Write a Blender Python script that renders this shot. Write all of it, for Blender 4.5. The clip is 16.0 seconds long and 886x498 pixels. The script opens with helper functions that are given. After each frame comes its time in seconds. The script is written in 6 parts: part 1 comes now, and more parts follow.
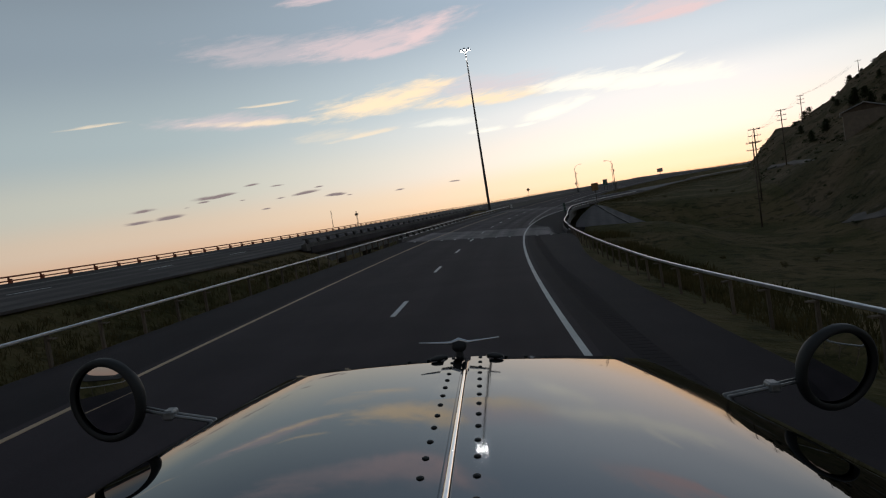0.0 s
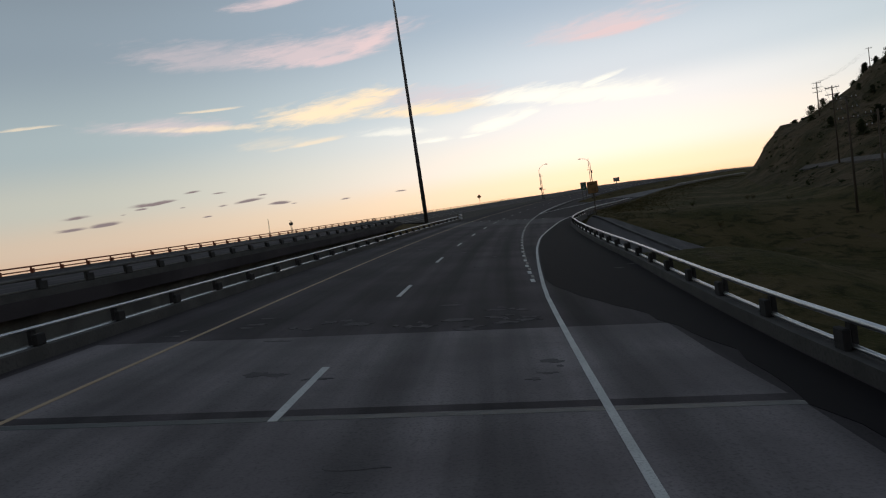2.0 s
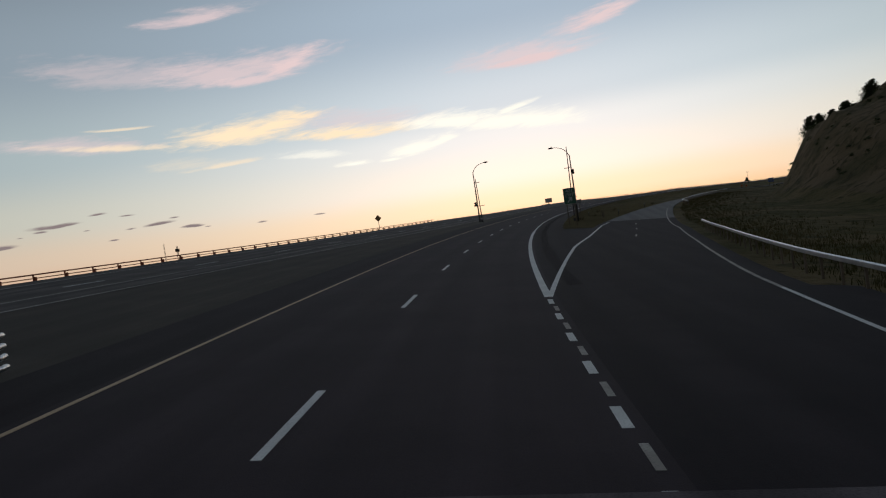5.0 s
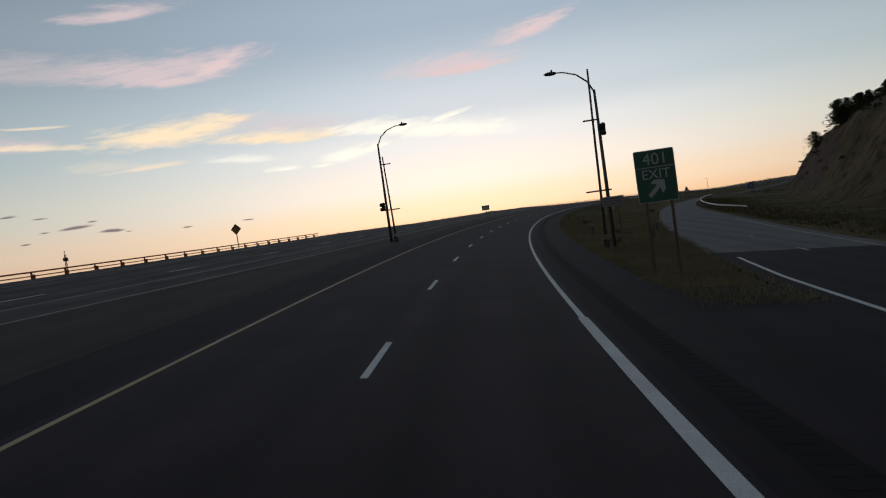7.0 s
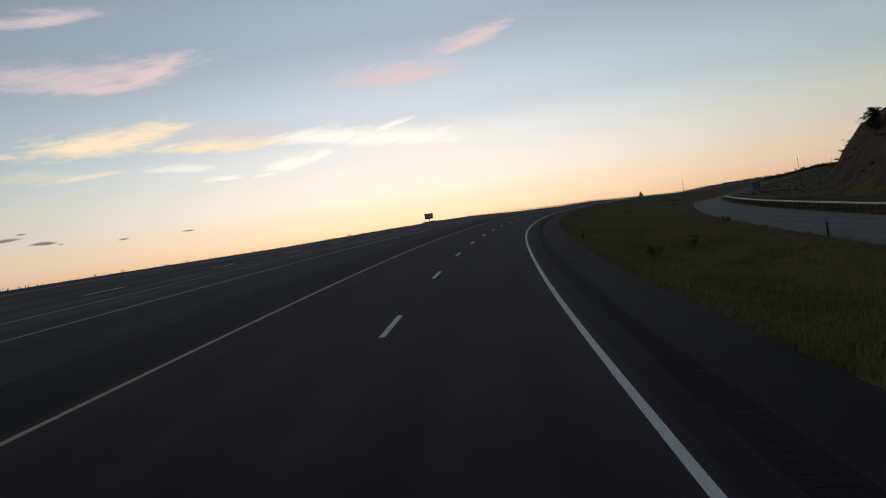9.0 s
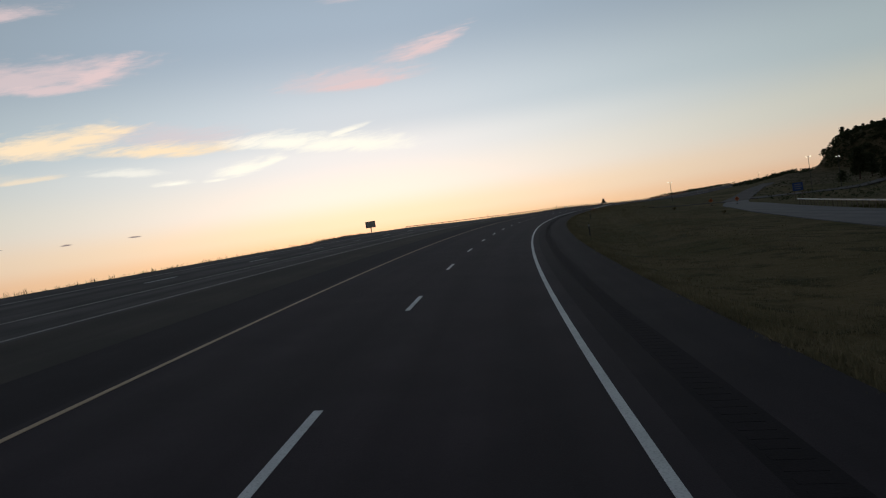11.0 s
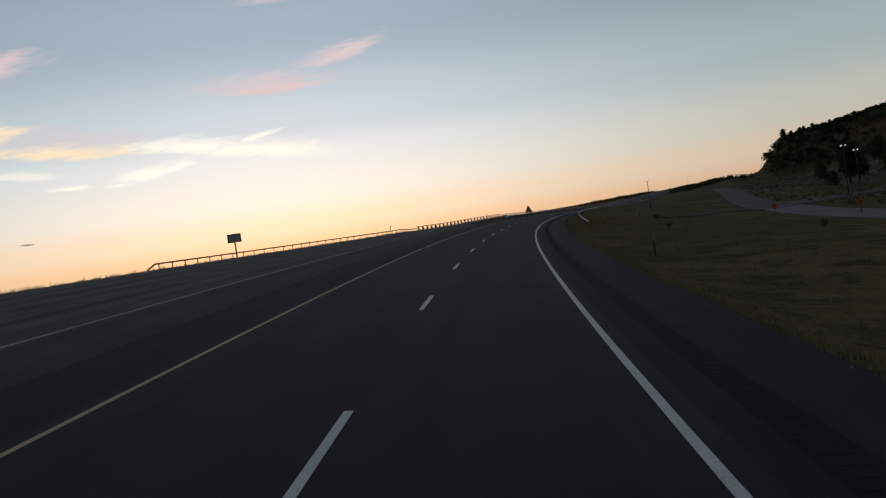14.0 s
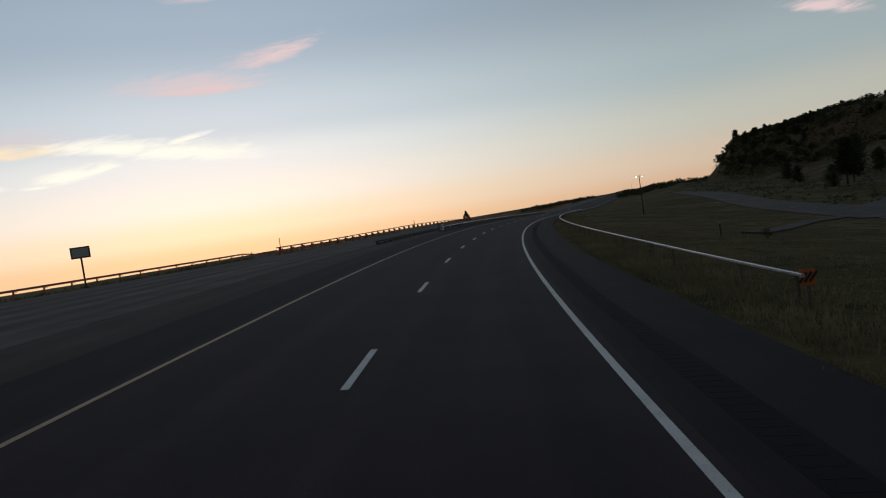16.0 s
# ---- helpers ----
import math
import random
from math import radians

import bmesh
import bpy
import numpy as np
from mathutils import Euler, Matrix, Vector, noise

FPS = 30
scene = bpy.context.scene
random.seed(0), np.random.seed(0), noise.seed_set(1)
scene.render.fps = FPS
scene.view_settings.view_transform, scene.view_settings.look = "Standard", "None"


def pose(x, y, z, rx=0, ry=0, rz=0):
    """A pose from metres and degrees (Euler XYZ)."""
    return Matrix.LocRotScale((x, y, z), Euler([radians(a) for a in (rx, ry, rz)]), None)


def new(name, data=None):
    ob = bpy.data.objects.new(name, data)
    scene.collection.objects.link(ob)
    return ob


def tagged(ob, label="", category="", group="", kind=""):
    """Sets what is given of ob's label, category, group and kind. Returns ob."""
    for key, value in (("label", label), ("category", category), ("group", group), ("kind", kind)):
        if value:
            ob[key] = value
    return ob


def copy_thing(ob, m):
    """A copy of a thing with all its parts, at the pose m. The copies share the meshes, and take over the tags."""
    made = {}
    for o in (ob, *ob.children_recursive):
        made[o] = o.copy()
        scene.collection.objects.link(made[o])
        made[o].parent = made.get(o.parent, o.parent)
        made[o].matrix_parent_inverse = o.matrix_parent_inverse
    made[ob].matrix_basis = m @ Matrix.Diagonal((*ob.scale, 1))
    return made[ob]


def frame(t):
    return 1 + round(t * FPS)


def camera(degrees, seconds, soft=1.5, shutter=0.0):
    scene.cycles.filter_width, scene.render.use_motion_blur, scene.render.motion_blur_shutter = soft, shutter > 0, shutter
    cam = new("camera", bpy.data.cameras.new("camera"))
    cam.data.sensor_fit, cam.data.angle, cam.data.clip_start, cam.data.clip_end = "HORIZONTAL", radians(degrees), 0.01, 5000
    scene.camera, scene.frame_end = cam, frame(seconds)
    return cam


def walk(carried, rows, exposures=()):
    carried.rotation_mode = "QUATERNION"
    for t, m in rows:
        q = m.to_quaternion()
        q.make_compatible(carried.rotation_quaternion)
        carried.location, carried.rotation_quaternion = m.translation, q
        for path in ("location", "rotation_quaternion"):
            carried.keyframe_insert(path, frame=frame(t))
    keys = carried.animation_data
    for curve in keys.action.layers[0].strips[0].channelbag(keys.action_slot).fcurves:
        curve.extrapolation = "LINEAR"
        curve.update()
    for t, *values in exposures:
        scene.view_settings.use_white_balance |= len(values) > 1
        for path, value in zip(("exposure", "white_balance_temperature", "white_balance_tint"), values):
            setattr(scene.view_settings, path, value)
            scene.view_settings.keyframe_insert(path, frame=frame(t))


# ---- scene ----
# Dusk drive on a curving, banked motorway: a bridge, an exit ramp, hills, closure gates.
cam = camera(66.36, 16.0, soft=1.15, shutter=0.0)
ROWS = [
    (0.0, 2.75, 0.00, 2.377, 87.34, 8.98, 2.57),
    (0.5, 2.93, 14.42, 2.377, 87.59, 8.98, 1.40),
    (1.0, 3.42, 28.83, 2.408, 87.76, 8.80, 0.19),
    (1.5, 4.22, 43.21, 2.466, 87.57, 8.38, -1.05),
    (2.0, 5.53, 57.54, 2.532, 87.48, 8.47, -2.04),
    (2.5, 7.12, 71.83, 2.626, 87.98, 9.42, -3.05),
    (3.0, 8.80, 86.09, 2.764, 88.08, 8.64, -4.01),
    (3.5, 10.78, 100.30, 2.924, 88.09, 8.82, -5.11),
    (4.0, 13.05, 114.46, 3.105, 88.32, 8.65, -6.36),
    (4.5, 15.56, 128.58, 3.311, 88.40, 8.55, -7.62),
    (5.0, 18.26, 142.64, 3.543, 88.45, 8.46, -8.87),
    (5.5, 21.22, 156.66, 3.794, 88.48, 8.38, -10.15),
    (6.0, 24.49, 170.60, 4.058, 88.47, 8.28, -11.48),
    (6.5, 28.11, 184.44, 4.326, 88.40, 8.16, -12.92),
    (7.0, 32.13, 198.17, 4.592, 88.25, 7.95, -14.67),
    (7.5, 36.61, 211.74, 4.847, 88.28, 7.97, -15.98),
    (8.0, 41.41, 225.19, 5.105, 88.25, 8.26, -17.14),
    (8.5, 46.43, 238.55, 5.372, 88.18, 9.04, -18.28),
    (9.0, 51.70, 251.79, 5.643, 88.30, 8.65, -19.28),
    (9.5, 57.25, 264.92, 5.913, 88.31, 8.61, -20.27),
    (10.0, 63.07, 277.91, 6.182, 88.33, 8.58, -21.23),
    (10.5, 69.15, 290.77, 6.446, 88.33, 8.54, -22.20),
    (11.0, 75.49, 303.50, 6.706, 88.30, 8.50, -23.20),
    (11.5, 82.08, 316.08, 6.959, 88.24, 8.44, -24.27),
    (12.0, 88.91, 328.53, 7.203, 88.15, 8.19, -25.52),
    (12.5, 95.96, 340.84, 7.439, 88.18, 8.30, -26.69),
    (13.0, 103.16, 353.05, 7.672, 88.07, 8.48, -27.93),
    (13.5, 110.49, 365.19, 7.904, 87.96, 8.34, -29.11),
    (14.0, 118.05, 377.17, 8.119, 87.89, 8.44, -30.36),
    (14.5, 125.94, 388.94, 8.304, 88.01, 8.21, -31.67),
    (15.0, 134.15, 400.46, 8.457, 87.84, 7.96, -32.92),
    (15.5, 142.61, 411.80, 8.583, 87.72, 8.35, -34.27),
    (16.0, 151.27, 422.97, 8.687, 87.51, 8.39, -35.83),
]
walk(cam, [(t, pose(x, y, z, rx, ry, rz)) for t, x, y, z, rx, ry, rz in ROWS],
     exposures=[(0.0, 0.10), (4.0, 0.06), (8.0, 0.0), (16.0, -0.02)])

# ---------------------------------------------------------------- sky
SUN_AZ = 17.0        # degrees clockwise from +y: where the sun has just set


def math_node(tree, op, a, b=None, clamp=False):
    n = tree.nodes.new("ShaderNodeMath")
    n.operation, n.use_clamp = op, clamp
    for i, v in enumerate((a, b)):
        if v is None:
            continue
        if isinstance(v, (int, float)):
            n.inputs[i].default_value = v
        else:
            tree.links.new(v, n.inputs[i])
    return n.outputs[0]


def smooth_map(tree, value, lo, hi):
    n = tree.nodes.new("ShaderNodeMapRange")
    n.interpolation_type = "SMOOTHSTEP"
    tree.links.new(value, n.inputs["Value"])
    n.inputs["From Min"].default_value, n.inputs["From Max"].default_value = lo, hi
    return n.outputs["Result"]


def ramp_node(tree, value, stops):
    n = tree.nodes.new("ShaderNodeValToRGB")
    n.color_ramp.interpolation = "EASE"
    e = n.color_ramp.elements
    while len(e) < len(stops):
        e.new(0.5)
    for k, (at_, col) in zip(e, stops):
        k.position, k.color = at_, (*col, 1)
    tree.links.new(value, n.inputs[0])
    return n.outputs[0]


def mix_rgb(tree, fac, a, b, blend="MIX"):
    n = tree.nodes.new("ShaderNodeMix")
    n.data_type, n.blend_type = "RGBA", blend
    for v, i in ((fac, 0), (a, 6), (b, 7)):
        if isinstance(v, (int, float)):
            n.inputs[i].default_value = v
        elif isinstance(v, tuple):
            n.inputs[i].default_value = (*v, 1)
        else:
            tree.links.new(v, n.inputs[i])
    return n.outputs[2]


def streak_group():
    """A cloud streak: firm lower edge, combed-out upper edge, bent along its length -> density, laid over what came before."""
    g = bpy.data.node_groups.new("cloud_streak", "ShaderNodeTree")
    for name in ("Before", "Az", "El", "Rag", "Az0", "El0", "Cos", "Sin", "Length", "Width", "Bend", "Feather"):
        g.interface.new_socket(name, in_out="INPUT", socket_type="NodeSocketFloat")
    g.interface.new_socket("Density", in_out="OUTPUT", socket_type="NodeSocketFloat")
    i, o = g.nodes.new("NodeGroupInput"), g.nodes.new("NodeGroupOutput")

    def op(kind, a, b=None):
        return math_node(g, kind, a, b)

    dx, dy = op("SUBTRACT", i.outputs["Az"], i.outputs["Az0"]), op("SUBTRACT", i.outputs["El"], i.outputs["El0"])
    un = op("DIVIDE", op("ADD", op("MULTIPLY", dx, i.outputs["Cos"]), op("MULTIPLY", dy, i.outputs["Sin"])), i.outputs["Length"])
    v = op("SUBTRACT", op("MULTIPLY", dy, i.outputs["Cos"]), op("MULTIPLY", dx, i.outputs["Sin"]))
    v = op("SUBTRACT", v, op("MULTIPLY", op("MULTIPLY", un, un), i.outputs["Bend"]))
    vn = op("DIVIDE", v, i.outputs["Width"])
    # the lower half is squeezed, the upper half drawn out
    vn = op("MAXIMUM", op("MULTIPLY", vn, -1.5), op("MULTIPLY", vn, 0.85))
    r = op("SQRT", op("ADD", op("MULTIPLY", un, un), op("MULTIPLY", vn, vn)))
    body = op("SUBTRACT", 1.0, r)
    dens = op("ADD", op("MULTIPLY", body, 1.3), i.outputs["Rag"])
    dens = op("MULTIPLY", smooth_map(g, dens, -0.05, 1.15), smooth_map(g, body, -0.45, 0.35))
    g.links.new(op("MAXIMUM", i.outputs["Before"], op("MULTIPLY", dens, i.outputs["Feather"])), o.inputs[0])
    return g


def build_sky():
    w = bpy.data.worlds.new("dusk_sky")
    scene.world = w
    w.use_nodes = True
    t = w.node_tree
    t.nodes.clear()
    tc = t.nodes.new("ShaderNodeTexCoord")
    sep = t.nodes.new("ShaderNodeSeparateXYZ")
    t.links.new(tc.outputs["Generated"], sep.inputs[0])
    az = math_node(t, "MULTIPLY", math_node(t, "ARCTAN2", sep.outputs[0], sep.outputs[1]), 180 / math.pi)
    el = math_node(t, "MULTIPLY", math_node(t, "ARCSINE", sep.outputs[2]), 180 / math.pi)
    up = math_node(t, "DIVIDE", math_node(t, "MAXIMUM", el, 0.0), 90.0, clamp=True)
    off = math_node(t, "ABSOLUTE", math_node(t, "SUBTRACT", az, SUN_AZ))
    off = math_node(t, "MINIMUM", off, math_node(t, "SUBTRACT", 360.0, off))
    # the band over the sunset and the one away from it
    warm = ramp_node(t, up, [(0.0, (0.98, 0.66, 0.37)), (0.018, (0.965, 0.785, 0.56)), (0.045, (0.92, 0.865, 0.79)), (0.08, (0.79, 0.82, 0.83)), (0.11, (0.585, 0.67, 0.735)), (0.19, (0.35, 0.445, 0.545)), (0.32, (0.165, 0.212, 0.27)), (1.0, (0.058, 0.075, 0.10))])
    cool = ramp_node(t, up, [(0.0, (0.66, 0.43, 0.285)), (0.022, (0.63, 0.51, 0.40)), (0.055, (0.51, 0.52, 0.465)), (0.10, (0.365, 0.44, 0.465)), (0.18, (0.25, 0.31, 0.365)), (0.30, (0.13, 0.165, 0.205)), (1.0, (0.055, 0.07, 0.095))])
    dusk = ramp_node(t, up, [(0.0, (0.20, 0.145, 0.12)), (0.06, (0.18, 0.165, 0.155)), (0.15, (0.115, 0.138, 0.162)), (1.0, (0.052, 0.067, 0.092))])
    side = smooth_map(t, off, 2.0, 44.0)
    sky = mix_rgb(t, smooth_map(t, off, 30.0, 130.0), mix_rgb(t, side, warm, cool), dusk)
    # a share of clear-air scattering for a sun at the horizon
    ns = t.nodes.new("ShaderNodeTexSky")
    ns.sky_type, ns.sun_disc = "NISHITA", False
    ns.sun_elevation, ns.sun_rotation = radians(0.5), radians(SUN_AZ)
    sky = mix_rgb(t, 0.02, sky, ns.outputs[0], "ADD")
    g = streak_group()

    def grain(along, across, detail, warp):
        comb = t.nodes.new("ShaderNodeCombineXYZ")
        t.links.new(math_node(t, "MULTIPLY", az, along), comb.inputs[0])
        t.links.new(math_node(t, "MULTIPLY", math_node(t, "SUBTRACT", el, math_node(t, "MULTIPLY", az, 0.10)), across), comb.inputs[1])
        nz = t.nodes.new("ShaderNodeTexNoise")
        nz.inputs["Scale"].default_value, nz.inputs["Detail"].default_value, nz.inputs["Roughness"].default_value = 1.0, detail, 0.62
        nz.inputs["Distortion"].default_value = warp
        t.links.new(comb.outputs[0], nz.inputs["Vector"])
        return math_node(t, "SUBTRACT", nz.outputs[0], 0.5)

    rag = math_node(t, "ADD", math_node(t, "MULTIPLY", grain(0.26, 1.4, 6.0, 0.7), 2.0), math_node(t, "MULTIPLY", grain(0.8, 5.0, 4.0, 0.4), 0.8))

    def streaks(rows, sky, tint):
        total = None
        for a, e, tilt, length, width, bend, k in rows:
            n = t.nodes.new("ShaderNodeGroup")
            n.node_tree = g
            t.links.new(az, n.inputs["Az"]), t.links.new(el, n.inputs["El"]), t.links.new(rag, n.inputs["Rag"])
            if total is not None:
                t.links.new(total, n.inputs["Before"])
            for key, v in (("Az0", a), ("El0", e), ("Cos", math.cos(radians(tilt))), ("Sin", math.sin(radians(tilt))), ("Length", length), ("Width", width), ("Bend", bend), ("Feather", k)):
                n.inputs[key].default_value = v
            total = n.outputs[0]
        return mix_rgb(t, total, sky, tint)

    sky = streaks(PINK_CLOUDS, sky, (0.775, 0.605, 0.605))
    sky = streaks(GOLD_CLOUDS, sky, (1.02, 0.81, 0.56))
    sky = streaks(WHITE_CLOUDS, sky, (1.06, 1.01, 0.88))
    sky = streaks(LOW_CLOUDS, sky, (0.25, 0.20, 0.20))
    bg = t.nodes.new("ShaderNodeBackground")
    t.links.new(sky, bg.inputs[0])
    out = t.nodes.new("ShaderNodeOutputWorld")
    t.links.new(bg.outputs[0], out.inputs[0])


# azimuth, elevation, tilt, half length, half width, lift of the ends (degrees), strength
PINK_CLOUDS = [
    (-6.3, 14.7, 3, 10.0, 1.6, 0.9, 0.72), (-1.7, 15.1, 21, 3.9, 0.9, 0.2, 1.0), (-5.5, 14.1, 2, 5.5, 0.7, 0.3, 0.85), (-14.0, 14.9, -3, 9.0, 1.6, 0.3, 0.38),
    (17.3, 13.1, 1, 7.5, 1.25, 0.0, 0.70), (18.0, 12.75, 1, 6.2, 0.6, 0.1, 1.1), (24.2, 14.85, 12, 4.6, 0.95, 0.45, 1.0), (22.5, 14.6, 8, 4.0, 0.8, 0.2, 0.55),
    (-8.5, 18.9, 8, 5.6, 0.8, 0.2, 0.75), (19.0, 19.5, 4, 4.0, 0.6, 0.0, 0.5), (66.5, 11.0, -16, 3.6, 0.7, 0.0, 1.0), (-18.5, 10.0, -3, 7.5, 0.9, 0.2, 0.55), (3.0, 10.0, -4, 9.0, 1.2, 0.0, 0.45),
]
GOLD_CLOUDS = [
    (-6.2, 9.95, 4, 7.2, 1.35, 0.0, 1.0), (-3.6, 10.45, 7, 4.6, 1.2, 0.2, 1.0), (2.6, 9.1, -2, 7.2, 0.8, 0.2, 1.0), (-16.0, 9.75, -3, 7.0, 0.34, 0.2, 0.65),
    (-15.2, 11.15, 1, 3.0, 0.15, 0.1, 0.6), (-28.5, 10.75, 4, 3.0, 0.15, 0.0, 0.55), (-8.0, 7.75, 4, 3.8, 0.28, 0.0, 0.6), (-10.8, 8.0, 0, 3.6, 0.7, 0.0, 0.25),
]
WHITE_CLOUDS = [
    (11.2, 8.8, -5, 6.2, 1.0, 0.0, 1.0), (17.4, 7.95, -5, 6.0, 1.1, 0.0, 1.0), (14.2, 8.25, -6, 5.8, 1.0, 0.0, 1.0), (16.2, 9.15, 13, 2.8, 0.36, 0.0, 0.9),
    (7.8, 7.1, 8, 3.2, 0.8, 0.1, 1.0), (9.7, 7.45, 13, 2.4, 0.5, 0.0, 1.0), (2.3, 6.6, 1, 2.0, 0.32, 0.0, 1.0), (5.5, 6.5, 1, 1.3, 0.22, 0.0, 0.9), (-1.0, 7.7, -4, 3.8, 0.5, 0.0, 0.55),
]
LOW_CLOUDS = [
    (-26.1, 4.05, 3, 1.3, 0.20, 0.0, 1.2), (-26.6, 3.2, 2, 1.45, 0.17, 0.0, 1.2), (-24.3, 3.3, 3, 1.3, 0.20, 0.0, 1.2), (-20.6, 4.43, 3, 2.0, 0.21, 0.1, 1.2), (-21.6, 4.15, 2, 0.6, 0.10, 0.0, 1.1),
    (-17.7, 5.0, 3, 0.9, 0.13, 0.0, 1.2), (-15.7, 4.7, 0, 0.75, 0.10, 0.0, 1.1), (-13.5, 3.78, 3, 1.6, 0.19, 0.0, 1.2), (-12.4, 4.12, 1, 0.5, 0.09, 0.0, 1.1), (-11.1, 3.27, -1, 1.0, 0.16, 0.0, 1.2),
    (-15.6, 3.65, 2, 0.6, 0.10, 0.0, 1.1), (-16.9, 2.95, 1, 0.45, 0.09, 0.0, 1.1), (-10.0, 3.1, 0, 0.35, 0.07, 0.0, 1.0), (-5.8, 2.88, 1, 0.6, 0.10, 0.0, 1.1), (-1.1, 2.88, -2, 0.6, 0.09, 0.0, 1.1),
    (-18.6, 3.9, 0, 0.3, 0.06, 0.0, 0.9), (-22.9, 3.9, 0, 0.3, 0.06, 0.0, 0.9),
]
build_sky()


# ---------------------------------------------------------------- materials
def material(name, colors, scale=2.0, rough=0.85, metal=0.0, bump=0.3, fine=40.0, stretch=(1, 1, 1), vary=0.0, bump_dist=0.02, wear=0.0):
    """A worn surface: large blotches between two colours, fine grain in a third, relief from both."""
    m = bpy.data.materials.new(name)
    m.use_nodes = True
    t = m.node_tree
    b = t.nodes["Principled BSDF"]
    geo = t.nodes.new("ShaderNodeNewGeometry")
    mp = t.nodes.new("ShaderNodeMapping")
    mp.inputs["Scale"].default_value = stretch
    t.links.new(geo.outputs["Position"], mp.inputs[0])
    big, small = t.nodes.new("ShaderNodeTexNoise"), t.nodes.new("ShaderNodeTexNoise")
    for n, sc, det in ((big, scale, 5.0), (small, fine, 3.0)):
        n.inputs["Scale"].default_value, n.inputs["Detail"].default_value = sc, det
        t.links.new(mp.outputs[0], n.inputs["Vector"])
    col = ramp_node(t, big.outputs[0], [(0.34, colors[0]), (0.66, colors[1])])
    col = mix_rgb(t, math_node(t, "MULTIPLY", smooth_map(t, small.outputs[0], 0.45, 0.75), 0.6), col, colors[2])
    if wear:
        # streaks along the lanes and polished wheel paths, by metres across and along
        uv = t.nodes.new("ShaderNodeTexCoord")
        m2 = t.nodes.new("ShaderNodeMapping")
        m2.inputs["Scale"].default_value = (1.6, 0.035, 1)
        t.links.new(uv.outputs["UV"], m2.inputs[0])
        st = t.nodes.new("ShaderNodeTexNoise")
        st.inputs["Scale"].default_value, st.inputs["Detail"].default_value = 1.0, 4.0
        t.links.new(m2.outputs[0], st.inputs["Vector"])
        sp = t.nodes.new("ShaderNodeSeparateXYZ")
        t.links.new(uv.outputs["UV"], sp.inputs[0])
        path = math_node(t, "COSINE", math_node(t, "MULTIPLY", math_node(t, "SUBTRACT", sp.outputs[0], 1.2), 2 * math.pi / 1.95))
        k = math_node(t, "ADD", math_node(t, "MULTIPLY", math_node(t, "SUBTRACT", st.outputs[0], 0.5), 2.2 * wear), math_node(t, "MULTIPLY", path, -0.3 * wear))
        k = math_node(t, "ADD", k, 1.0)
        cv = t.nodes.new("ShaderNodeCombineXYZ")
        for q in range(3):
            t.links.new(k, cv.inputs[q])
        col = mix_rgb(t, 1.0, col, cv.outputs[0], "MULTIPLY")
    if vary:
        info = t.nodes.new("ShaderNodeObjectInfo")
        shade = math_node(t, "ADD", math_node(t, "MULTIPLY", info.outputs["Random"], vary), 1 - vary / 2)
        mul = t.nodes.new("ShaderNodeCombineXYZ")
        for k in range(3):
            t.links.new(shade, mul.inputs[k])
        col = mix_rgb(t, 1.0, col, mul.outputs[0], "MULTIPLY")
    t.links.new(col, b.inputs["Base Color"])
    t.links.new(math_node(t, "ADD", math_node(t, "MULTIPLY", big.outputs[0], 0.2), rough - 0.1, clamp=True), b.inputs["Roughness"])
    b.inputs["Metallic"].default_value = metal
    if bump:
        bp = t.nodes.new("ShaderNodeBump")
        bp.inputs["Strength"].default_value, bp.inputs["Distance"].default_value = bump, bump_dist
        t.links.new(math_node(t, "ADD", small.outputs[0], big.outputs[0]), bp.inputs["Height"])
        t.links.new(bp.outputs[0], b.inputs["Normal"])
    return m


